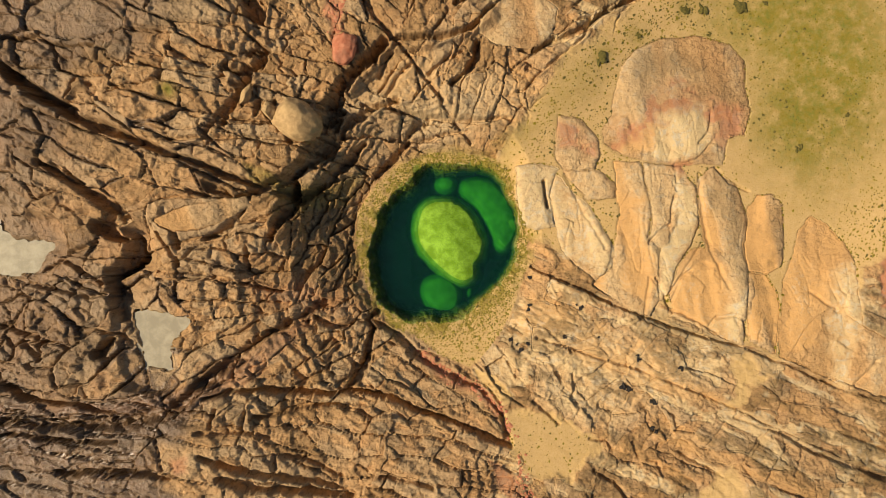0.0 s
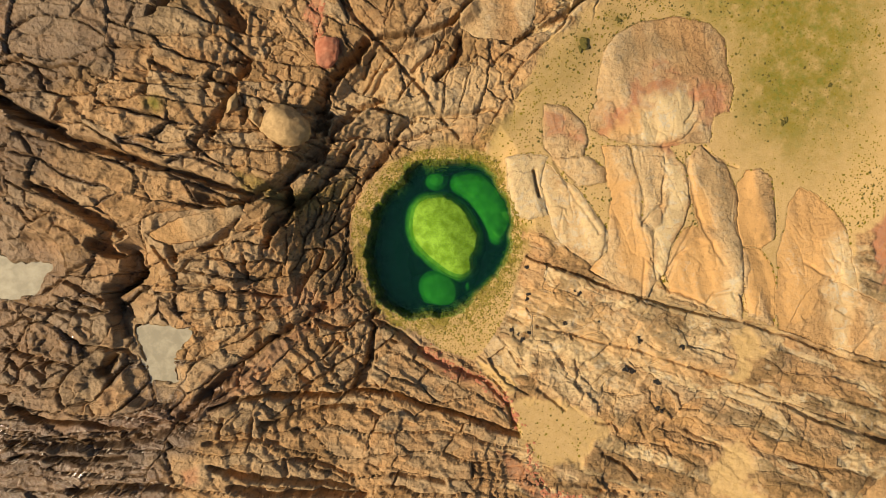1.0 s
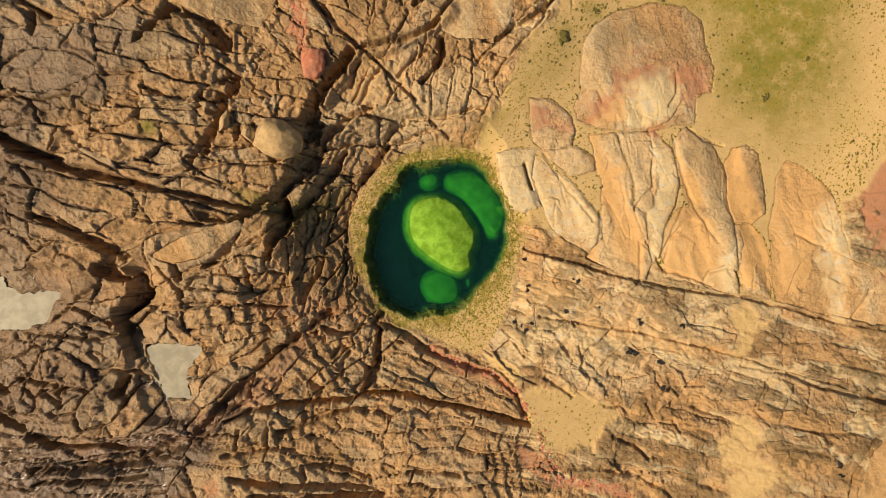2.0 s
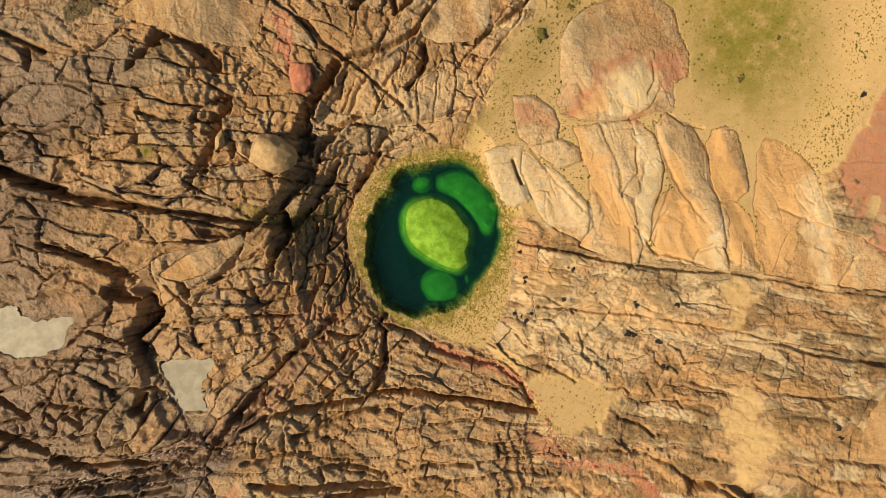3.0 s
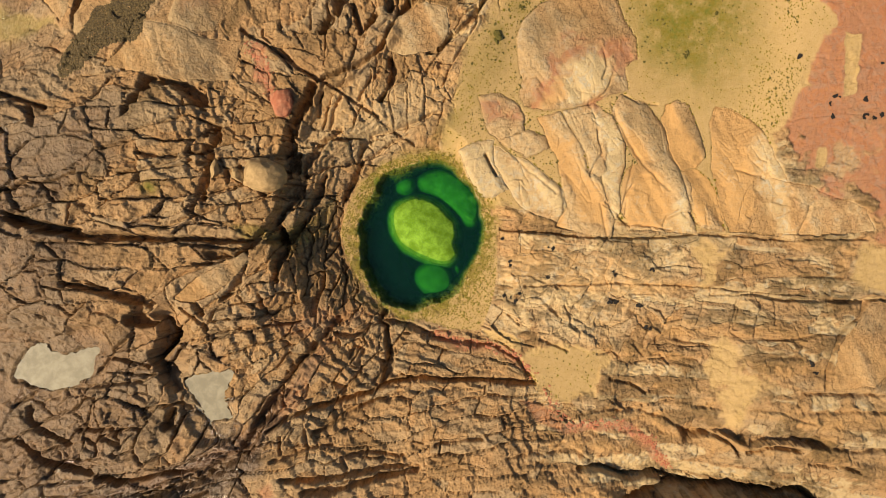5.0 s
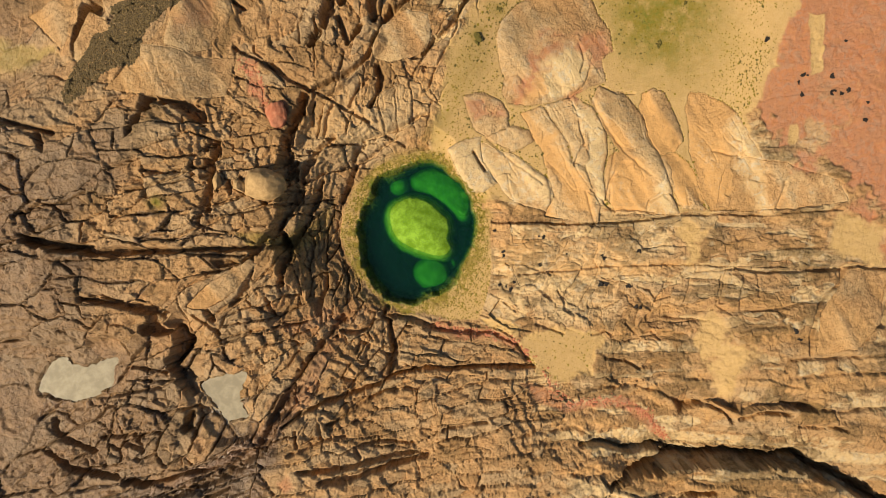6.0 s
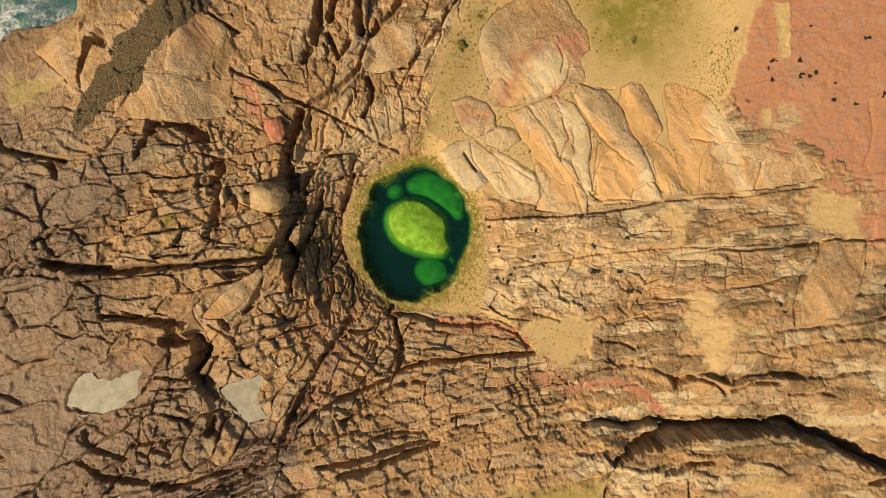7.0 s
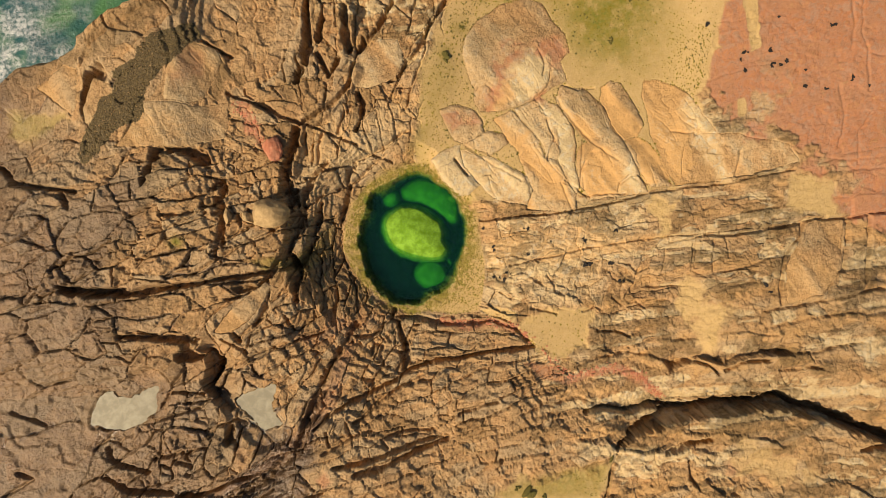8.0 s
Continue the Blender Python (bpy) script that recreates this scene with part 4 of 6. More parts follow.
def ledge(line, drop, fade):
    """A step: the ground to the right of the line (as it runs) lies lower by drop near it, and evens out over fade."""
    part = window(line, fade + 0.3)
    bx, by = X[part] + 0.6 * (BENT_X - X)[part], Y[part] + 0.6 * (BENT_Y - Y)[part]
    best, side, along = np.full(bx.shape, 1e9), np.zeros(bx.shape), np.zeros(bx.shape)
    for n, ((ax, ay), (ex, ey)) in enumerate(zip(line, line[1:])):
        s = np.clip(((bx - ax) * (ex - ax) + (by - ay) * (ey - ay)) / ((ex - ax) ** 2 + (ey - ay) ** 2), 0, 1)
        e = np.hypot(bx - ax - s * (ex - ax), by - ay - s * (ey - ay))
        turn = (ex - ax) * (by - ay) - (ey - ay) * (bx - ax)
        side, along = np.where(e < best, turn, side), np.where(e < best, (n + s) / (len(line) - 1), along)
        best = np.minimum(best, e)
    ends = soft(along, 0.0, 0.12) * (1 - soft(along, 0.88, 1.0))
    H[part] -= np.where(side < 0, drop * ends * (1 - soft(best, 0.05, fade)), 0)


FISSURE = [(1.86, -6.96), (2.40, -6.87), (3.09, -6.95), (4.08, -7.21), (5.13, -7.67), (6.07, -8.05), (6.43, -8.56), (6.93, -9.13), (7.40, -9.74), (7.77, -10.20), (8.26, -10.85), (9.40, -12.30)]
ledge([(-5.62, -1.60), (-5.77, -1.29), (-5.86, -0.84), (-5.93, -0.53), (-5.64, -0.34), (-5.45, -0.09), (-5.46, 0.16), (-5.62, 0.40)], 0.34, 0.7)
ledge(FISSURE[::-1], 0.42, 1.4)
ledge([(4.13, -7.14), (3.57, -6.97), (3.17, -6.67), (2.57, -6.45), (2.12, -6.09), (1.60, -5.87)], 0.22, 0.6)
crack(FISSURE, 0.30, 0.6, 0.7)
crack([(1.60, -5.87), (2.12, -6.09), (2.57, -6.45), (3.17, -6.67), (3.57, -6.97), (4.13, -7.14)], 0.10, 0.3, 0.6)
crack([(1.80, -7.11), (1.37, -7.35), (0.88, -7.92)], 0.07, 0.2)
crack([(4.13, -6.07), (4.43, -6.08), (4.71, -6.22), (4.91, -6.45), (4.99, -6.72)], 0.08, 0.2)
crack([(5.14, -6.67), (5.72, -6.76), (6.25, -7.05)], 0.08, 0.2)
ledge([(5.17, -6.55), (5.04, -6.39), (4.81, -6.18), (4.44, -6.14), (4.00, -6.22)], 0.32, 0.6)
ledge([(6.82, -7.21), (6.35, -6.90), (5.82, -6.69), (5.12, -6.53)], 0.28, 0.6)
ledge([(-4.36, -2.73), (-3.84, -2.59), (-3.28, -2.58), (-2.70, -2.65), (-2.10, -2.71), (-1.64, -2.68), (-1.29, -2.73), (-0.88, -2.88), (-0.36, -3.11), (0.17, -3.30)], 0.05, 0.5)
ledge([(-7.85, -2.39), (-7.58, -2.52), (-7.21, -2.62), (-6.49, -2.72), (-5.78, -2.94)], 0.08, 0.5)
ledge([(-5.17, 6.40), (-4.91, 6.88), (-4.61, 7.24), (-4.16, 7.32)], 0.55, 0.6)

H -= CARVED + np.minimum(CARVED, 0.25) * (0.25 * big_chip - 0.12 * small_chip)
# frost and waves have taken the sharpest edges off
H[1:-1, 1:-1] = 0.86 * H[1:-1, 1:-1] + 0.035 * (H[:-2, 1:-1] + H[2:, 1:-1] + H[1:-1, :-2] + H[1:-1, 2:])
# sheer faces crumble back a little
for _ in range(2):
    steep = np.zeros(H.shape)
    steep[1:-1, 1:-1] = np.maximum(np.abs(H[2:, 1:-1] - H[:-2, 1:-1]), np.abs(H[1:-1, 2:] - H[1:-1, :-2]))
    mean = H.copy()
    mean[1:-1, 1:-1] = 0.25 * (H[:-2, 1:-1] + H[2:, 1:-1] + H[1:-1, :-2] + H[1:-1, 2:])
    H += 0.8 * soft(steep, 0.22, 0.5) * (mean - H)
# bands of colour along the beds of the lower ground
u, v = X * math.cos(radians(-24)) + Y * math.sin(radians(-24)), Y * math.cos(radians(-24)) - X * math.sin(radians(-24))
streak, patch = rough(0.3 * u + 0.2 * lump(X, Y, 0.4, 1), v, 0.34, 3, 4, 0.6), rough(0.55 * u, v, 0.45, 6, 5, 0.65)
low = soft(X, 0.3, 1.6) * (1 - np.clip(TONE["sand"], 0, 1)) * (1 - np.clip(TONE["red"], 0, 1))
TONE["pale"] = np.maximum(TONE["pale"], 0.8 * low * soft(streak, 0.25, 0.55))
TONE["orange"] = np.maximum(TONE["orange"], 0.45 * low * soft(-streak, 0.2, 0.8))
# the 0.2 term dims the south-east rock to paint in lens falloff
TONE["crust_dim"] = np.maximum(TONE["crust_dim"], low * (0.62 * soft(patch, 0.2, 0.42) + 0.2 * soft(X - 0.5 * Y, 5.5, 9.0)))
H += 0.05 * low * patch + 0.014 * low * big_chip + 0.005 * low * small_chip + 0.012 * low * np.abs(streak)


# ---------------------------------------------------------------- smooth slabs that stand out of the sand
def slab_ring(ring, height, edge, tip=(0.0, 0.0), pale=0.5, orange=0.0, crust_dim=0.0):
    """Raises a rounded slab over its outline; returns where it lies."""
    part = window(ring, 0.4)
    bx, by = X[part] + 0.45 * (BENT_X - X)[part], Y[part] + 0.45 * (BENT_Y - Y)[part]
    d = inside(bx, by, ring)
    cx, cy = np.mean(ring, axis=0)
    height, edge = 0.13 * height, 0.75 * edge
    d = d + 0.03 + 0.02 * big_chip[part] + 0.012 * small_chip[part]
    dome = np.sqrt(np.clip(1 - (1 - np.clip(d / edge, 0, 1)) ** 2, 0, 1))
    lean = tip[0] * (X[part] - cx) + tip[1] * (Y[part] - cy)
    fold = np.abs(rough(bx + 0.15 * by, 0.22 * by, 0.42, 3, 3, 0.5)) / (0.2 + soft(rough(bx, by, 0.7, 6), -0.2, 0.3))
    band = rough(bx + 0.15 * by, 0.2 * by, 0.5, 5, 3, 0.5)
    ripple = 0.045 * band + 0.012 * rough(bx, by, 0.4, 3, 3, 0.5) + 0.02 * big_chip[part] * soft(rough(bx, by, 1.2, 5), 0.0, 0.6) - 0.018 * (1 - soft(fold, 0.0, 0.05))
    under = base(X[part], Y[part]) - 0.02
    rise = under + dome * (height + np.clip(lean, -height * 0.6, height) + ripple) 
    on = d > 0.0
    H[part] = np.where(on, np.maximum(rise, under - 0.02), H[part])
    H[part] -= 0.012 * (1 - soft(np.abs(d + 0.01), 0.0, 0.022)) * soft(rough(bx, by, 0.8, 4, 3), 0.0, 0.5)
    VARY[part] = np.where(on, 0.45 + 0.25 * band, VARY[part])
    for kind in TONE:
        TONE[kind][part] = np.where(on & (kind != "red"), 0, TONE[kind][part])
    TONE["pale"][part] = np.where(on, pale * soft(band - 0.5 * rough(bx, by, 0.5, 2), -0.5, 0.5), TONE["pale"][part])
    # oranger to the west: the slab's sunlit side is put into its colour
    TONE["orange"][part] = np.where(on, orange * soft(-band - 0.9 * (X[part] - cx), -0.4, 0.4), TONE["orange"][part])
    TONE["crust_dim"][part] = np.where(on, crust_dim * soft(rough(X[part], Y[part], 0.8, 2), -0.1, 0.6), TONE["crust_dim"][part])
    return part, on


SLABS = []
SLABS.append(("broad grey sandstone slab with pink stains, lying in sand", [(3.48, 3.53), (3.75, 3.86), (4.26, 4.10), (4.94, 4.16), (5.62, 4.01), (5.91, 3.69), (5.95, 3.08), (6.04, 2.69), (5.92, 2.30), (5.58, 2.18), (5.50, 1.68), (4.62, 1.65), (4.06, 1.73), (3.50, 1.90), (3.17, 2.12), (3.14, 2.31), (3.33, 2.61), (3.38, 3.05)], 0.20, 0.45, (0.0, 0.02), 0.45, 0.25, 0.25))
SLABS.append(("small pink-topped sandstone block beside the pool", [(2.26, 2.58), (2.71, 2.49), (3.00, 2.17), (3.04, 1.84), (2.95, 1.56), (2.39, 1.51), (2.22, 1.72), (2.21, 2.10)], 0.22, 0.15, (0.03, 0.0), 0.4, 0.2, 0.1))
SLABS.append(("pale cream sandstone block at the edge of the pool", [(1.48, 1.63), (1.89, 1.69), (2.22, 1.56), (2.12, 1.06), (2.17, 0.62), (2.23, 0.45), (1.84, 0.40), (1.56, 0.51), (1.48, 1.01)], 0.25, 0.2, (-0.03, 0.0), 0.9, 0.2, 0.0))
SLABS.append(("low tan sandstone ledge beside the pool", [(2.37, 1.51), (3.06, 1.47), (3.34, 1.29), (3.50, 1.06), (3.08, 0.99), (2.84, 1.01), (2.62, 1.23)], 0.15, 0.15, (0.0, 0.0), 0.5, 0.2, 0.1))
SLABS.append(("pale rounded sandstone slab near the pool", [(2.22, 1.45), (2.50, 1.14), (2.84, 0.84), (3.06, 0.45), (3.34, 0.01), (3.28, -0.38), (3.05, -0.65), (2.62, -0.32), (2.34, 0.01), (2.23, 0.45), (2.15, 1.01)], 0.25, 0.3, (0.03, 0.0), 0.8, 0.3, 0.0))
SLABS.append(("orange sandstone slab with a wavy broken edge", [(3.39, 1.73), (3.86, 1.67), (3.97, 1.23), (4.06, 0.79), (4.01, 0.23), (4.27, 0.01), (4.20, -0.43), (4.23, -0.98), (4.03, -1.31), (3.48, -1.04), (2.94, -0.71), (3.33, -0.38), (3.39, 0.12), (3.50, 0.68), (3.45, 1.12)], 0.20, 0.25, (0.0, 0.0), 0.5, 0.95, 0.0))
SLABS.append(("grey weathered sandstone slab with a crumpled edge", [(3.97, 1.65), (4.67, 1.61), (4.98, 1.18), (5.02, 0.46), (4.78, 0.01), (4.54, -0.32), (4.43, -0.76), (4.28, -0.98), (4.26, -0.43), (4.33, 0.01), (4.08, 0.23), (4.13, 0.79), (4.03, 1.23)], 0.28, 0.3, (0.05, 0.0), 0.55, 0.1, 0.25))
SLABS.append(("long sandstone slab with orange and grey bands", [(5.03, 1.34), (5.32, 1.57), (5.76, 1.24), (5.99, 0.57), (6.00, -0.10), (5.90, -1.31), (5.84, -1.86), (5.24, -1.64), (4.58, -1.31), (4.47, -0.87), (4.61, -0.38), (4.89, -0.01), (5.20, 0.01), (5.07, 0.68)], 0.24, 0.4, (0.05, 0.0), 0.5, 0.7, 0.15))
SLABS.append(("long upright-lying sandstone rib, its lit side painted orange", [(6.04, 0.79), (6.21, 1.04), (6.49, 1.07), (6.68, 0.85), (6.72, 0.23), (6.67, -0.32), (6.35, -0.49), (6.02, -0.41), (6.01, 0.12)], 0.34, 0.3, (0.0, 0.0), 0.3, 1.0, 0.2))
SLABS.append(("shorter sandstone rib, its lit side painted orange", [(6.04, -0.48), (6.34, -0.53), (6.53, -0.87), (6.52, -1.42), (6.43, -2.02), (6.00, -1.80), (5.96, -1.14)], 0.32, 0.26, (0.0, 0.0), 0.3, 1.0, 0.15))
SLABS.append(("large pointed sandstone slab, orange and grey", [(7.27, 0.63), (7.60, 0.46), (7.85, 0.12), (8.01, -0.32), (8.06, -1.08), (8.17, -1.74), (7.85, -2.73), (7.52, -2.49), (6.56, -2.10), (6.57, -1.42), (6.72, -0.65), (6.99, -0.10), (7.05, 0.35)], 0.28, 0.55, (0.02, 0.0), 0.5, 0.75, 0.15))
SLABS.append(("flat tan sandstone slab below the red rock", [(6.74, -2.10), (7.10, -1.52), (7.49, -1.16), (8.51, -1.70), (9.57, -2.62), (9.61, -3.14), (8.38, -2.81)], 0.14, 0.3, (0.0, 0.0), 0.55, 0.4, 0.1))
SLABS.append(("worn sandstone slab beside the sea gully", [(0.75, 4.31), (1.13, 4.71), (1.78, 4.85), (2.16, 4.59), (2.06, 4.10), (1.68, 3.83), (1.03, 3.87), (0.70, 4.10)], 0.30, 0.35, (0.0, 0.0), 0.55, 0.15, 0.1))
SLABS.append(("lens-shaped sandstone slab in jointed rock", [(-5.00, 0.52), (-4.43, 0.74), (-3.78, 0.87), (-3.47, 0.90), (-3.40, 0.78), (-3.78, 0.55), (-4.35, 0.35), (-4.73, 0.32)], 0.16, 0.2, (0.0, 0.0), 0.2, 0.5, 0.0))
SLABS.append(("smooth brown slab on the shore", [(-6.06, 7.84), (-5.19, 7.89), (-4.89, 7.56), (-5.18, 6.72), (-5.4, 6.61), (-5.88, 7.5)], 0.30, 0.4, (0.0, 0.0), 0.1, 0.4, 0.05))
SLABS.append(("smooth pinkish slab beside the mussel bed", [(-2.64, 6.71), (-2.19, 6.76), (-1.79, 6.38), (-1.78, 6.06), (-2.61, 5.5), (-2.99, 5.52), (-3.32, 5.79)], 0.30, 0.3, (0.02, 0.0), 0.3, 0.5, 0.1))
SLABS.append(("broad flat tan slab above the jointed beds", [(-3.9, 5.97), (-3.3, 5.7), (-2.82, 5.35), (-2.19, 5.11), (-2.37, 4.67), (-2.7, 4.41), (-3.46, 4.64), (-4.17, 4.99), (-4.8, 5.35), (-4.3, 5.55)], 0.25, 0.3, (0.0, 0.0), 0.3, 0.35, 0.1))
SLABS.append(("smooth grey slab beside the mussel bed", [(-5.03, 6.55), (-4.50, 7.00), (-4.23, 6.67), (-4.40, 6.23), (-5.08, 5.95), (-5.15, 6.23)], 0.25, 0.35, (0.0, 0.0), 0.3, 0.0, 0.1))
SLABS.append(("square tan slab between open joints", [(8.98, -4.67), (9.82, -5.02), (9.05, -6.00), (8.21, -6.24), (7.36, -5.99), (7.84, -5.21), (8.45, -4.94)], 0.10, 0.12, (0.0, 0.0), 0.2, 0.5, 0.15))
MASK = np.zeros(X.shape, np.int32)
for n, (label, ring, height, edge, tip, pale, orange, crust_dim) in enumerate(SLABS):
    part, on = slab_ring(ring, height, edge, tip, pale, orange, crust_dim)
    MASK[part] = np.where(on, n + 1, MASK[part])

# cracks in the slabs
CARVED[:] = 0
crack([(1.99, 1.32), (2.05, 1.03), (2.06, 0.80)], 0.05, 0.14)
crack([(4.18, -0.57), (4.34, -0.87), (4.46, -1.18), (4.68, -1.23), (5.10, -1.49), (5.35, -1.62)], 0.035, 0.06)
crack([(5.38, -1.30), (5.68, -1.31), (5.85, -1.39), (5.95, -1.68)], 0.03, 0.05)
crack([(4.43, -0.86), (4.64, -0.56), (4.86, -0.41)], 0.03, 0.05)
crack([(7.29, -0.91), (7.45, -1.03), (7.64, -1.17)], 0.03, 0.05)
crack([(7.99, -2.65), (8.23, -2.45), (8.42, -2.18)], 0.03, 0.06)
crack([(5.41, 1.57), (5.64, 1.29), (6.01, 1.13)], 0.03, 0.05)
crack([(4.06, 0.12), (4.22, 0.34), (4.45, 0.51), (4.56, 1.01)], 0.03, 0.05)
crack([(5.01, 2.12), (5.23, 2.29), (5.31, 2.62)], 0.03, 0.05)
crack([(4.56, 1.65), (4.95, 1.73), (5.31, 2.12)], 0.03, 0.05)
crack([(3.28, 2.50), (3.44, 2.61), (3.61, 2.62), (3.70, 2.39)], 0.03, 0.022)
crack([(1.66, -1.38), (2.06, -1.56), (2.53, -2.02)], 0.03, 0.05)
crack([(5.9, -4.17), (6.17, -3.79), (6.36, -3.48)], 0.04, 0.08)
crack([(6.36, -3.48), (6.78, -3.68), (7.22, -3.95), (8.21, -4.3), (8.63, -4.45)], 0.06, 0.12)
crack([(6.67, -3.79), (6.39, -4.12), (6.17, -4.45)], 0.035, 0.06)
crack([(6.91, -3.95), (6.72, -4.3)], 0.03, 0.05)
crack([(6.39, -3.62), (6.69, -3.8)], 0.03, 0.05)
crack([(6.78, -3.24), (7.88, -3.62), (8.54, -3.86)], 0.03, 0.05)
crack([(6.56, -2.91), (7.55, -3.05), (8.1, -3.24)], 0.025, 0.04)
crack([(5.68, -3.29), (6.01, -3.38), (6.36, -3.48)], 0.03, 0.06)
crack([(4.52, -3.95), (4.91, -4.12), (5.18, -4.26)], 0.03, 0.06)
crack([(4.01, -4.09), (4.19, -4.12), (4.27, -4.41)], 0.035, 0.06)
crack([(2.82, -3.68), (3.15, -3.73), (3.26, -3.87)], 0.03, 0.06)
crack([(2.54, -2.46), (2.58, -2.74), (2.49, -2.85), (2.65, -3.05), (2.6, -3.24)], 0.03, 0.06)
crack([(1.77, -2.91), (1.94, -3.09), (2.21, -3.36)], 0.035, 0.06)
crack([(5.13, -3.84), (5.33, -3.62), (5.51, -3.42)], 0.03, 0.05)
crack([(4.63, -3.46), (4.36, -3.68), (4.19, -3.86)], 0.025, 0.05)
crack([(3.7, -3.73), (3.81, -4.01)], 0.03, 0.06)
crack([(4.3, -3.07), (4.49, -3.24), (4.52, -3.4)], 0.03, 0.05)
crack([(2.93, -4.28), (3.31, -4.5), (3.59, -4.83)], 0.04, 0.09)
crack([(1.28, -2.19), (1.36, -2.35), (1.44, -2.46)], 0.04, 0.07)
crack([(4.04, -0.54), (4.21, -0.71), (4.51, -1.17)], 0.022, 0.03)
crack([(4.65, -1.26), (4.87, -1.37), (4.98, -1.6)], 0.022, 0.03)
crack([(5.21, -1.48), (5.32, -1.34), (5.65, -1.27), (5.77, -1.49)], 0.022, 0.03)
crack([(3.31, 0.18), (3.27, -0.21), (3.16, -0.54), (2.83, -0.65)], 0.022, 0.03)
crack([(3.93, -1.31), (4.0, -0.87), (4.04, -0.54)], 0.022, 0.03)
crack([(2.39, 1.45), (2.72, 0.79), (3.16, 0.01)], 0.022, 0.03)
crack([(5.04, 1.45), (5.15, 0.45), (5.28, -0.1), (5.59, -0.76)], 0.022, 0.03)
crack([(4.49, -0.98), (4.71, -0.43), (5.09, 0.12)], 0.022, 0.03)
crack([(7.19, -0.85), (7.47, -1.04), (7.69, -1.26)], 0.022, 0.03)
crack([(13.17, -0.36), (12.71, -1.1), (12.59, -1.54), (12.1, -2.45)], 0.03, 0.022)
crack([(12.89, -0.2), (12.7, -0.76), (12.23, -1.34)], 0.03, 0.022)
crack([(12.58, -1.62), (13.41, -2.27)], 0.03, 0.022)
crack([(11.87, -2.99), (11.26, -3.31), (10.91, -3.96)], 0.03, 0.022)
crack([(9.84, -3.09), (10.54, -3.66), (11.75, -4.19)], 0.03, 0.022)
crack([(9.97, -3.75), (10.69, -4.0), (11.59, -4.45)], 0.03, 0.022)
crack([(11.53, -1.95), (11.22, -2.78), (10.66, -3.31)], 0.03, 0.022)
H -= CARVED

# stains on the slabs; on the ribs also sunlit and shaded sides put into colour
stain("crust_dim", [(3.65, 3.54), (4.04, 3.93), (4.95, 3.95), (5.17, 3.45), (4.28, 3.23), (3.72, 2.78)], 0.5, 0.2, 3)
stain("pale", [(4.06, 2.45), (4.61, 2.95), (5.12, 2.68), (5.18, 2.23), (4.62, 1.73), (4.06, 1.79)], 1.3, 0.2, 4)
stain("orange", [(3.39, 2.12), (3.95, 2.67), (4.28, 2.78), (4.06, 2.01), (3.50, 1.90)], 0.9, 0.15, 3)
stain("pale", [(4.56, 1.56), (4.98, 1.12), (5.01, 0.46), (4.60, -0.10), (4.47, -0.87), (4.31, -0.87), (4.39, 0.12), (4.62, 0.90)], 1.2, 0.12, 3)
stain("orange", [(5.12, 1.23), (5.32, 0.68), (5.46, 0.01), (5.18, 0.07)], 1.2, 0.08, 2)
stain("crust_dim", [(5.35, 1.46), (5.81, 1.02), (5.96, 0.12), (5.73, -0.32), (5.47, 0.46)], 0.55, 0.15, 3)
stain("orange", [(4.64, -0.54), (5.17, -0.04), (5.60, -0.43), (5.57, -1.31), (5.02, -1.53), (4.58, -1.14)], 1.2, 0.15, 3)
stain("pale", [(5.24, -1.31), (5.89, -0.87), (5.87, -1.84), (5.29, -1.66)], 1.2, 0.12, 3)
# ribs: lit west sides painted orange, the longer one's shaded east side dark
stain("orange", [(6.04, 0.79), (6.27, 1.02), (6.32, 0.23), (6.24, -0.41), (6.03, -0.39)], 1.4, 0.06, 2)
stain("crust_dim", [(6.46, 1.02), (6.71, 0.68), (6.65, -0.27), (6.41, -0.43)], 0.5, 0.08, 2)
stain("orange", [(6.06, -0.54), (6.29, -0.54), (6.28, -1.31), (6.22, -1.86), (6.00, -1.75)], 1.4, 0.06, 2)
stain("orange", [(6.87, -0.32), (7.21, 0.12), (7.37, -0.65), (7.19, -1.96), (6.65, -2.07), (6.62, -1.09)], 1.1, 0.15, 3)
stain("pale", [(7.45, -0.43), (7.96, -0.32), (8.12, -1.74), (7.85, -2.67), (7.41, -2.40)], 1.0, 0.15, 3)
stain("orange", [(3.50, 1.23), (3.95, 1.12), (3.95, 0.23), (4.22, -0.10), (4.14, -1.09), (3.48, -0.87), (3.39, 0.01)], 1.0, 0.12, 3)
stain("pale", [(1.50, 1.55), (2.22, 1.45), (3.06, 0.45), (3.28, -0.32), (2.73, -0.32), (1.62, 0.45)], 0.9, 0.15, 3)

part = np.s_[np.searchsorted(YS, 1.3):np.searchsorted(YS, 4.3), np.searchsorted(XS, 2.0):np.searchsorted(XS, 6.3)]
TONE["red"][part] *= 0.25 + 0.75 * soft(rough(X[part], Y[part], 0.45, 2, 5, 0.7), -0.45, 0.45)

stain("red", [(-2.56, 6.66), (-2.23, 6.55), (-2.44, 6.05), (-2.81, 5.96)], 0.4, 0.15, 4)
stain("crust_dim", [(-1.71, 6.13), (-1.59, 5.99), (-1.89, 5.61), (-2.34, 5.32), (-2.42, 5.45), (-2.0, 5.83)], 0.6, 0.06, 2)

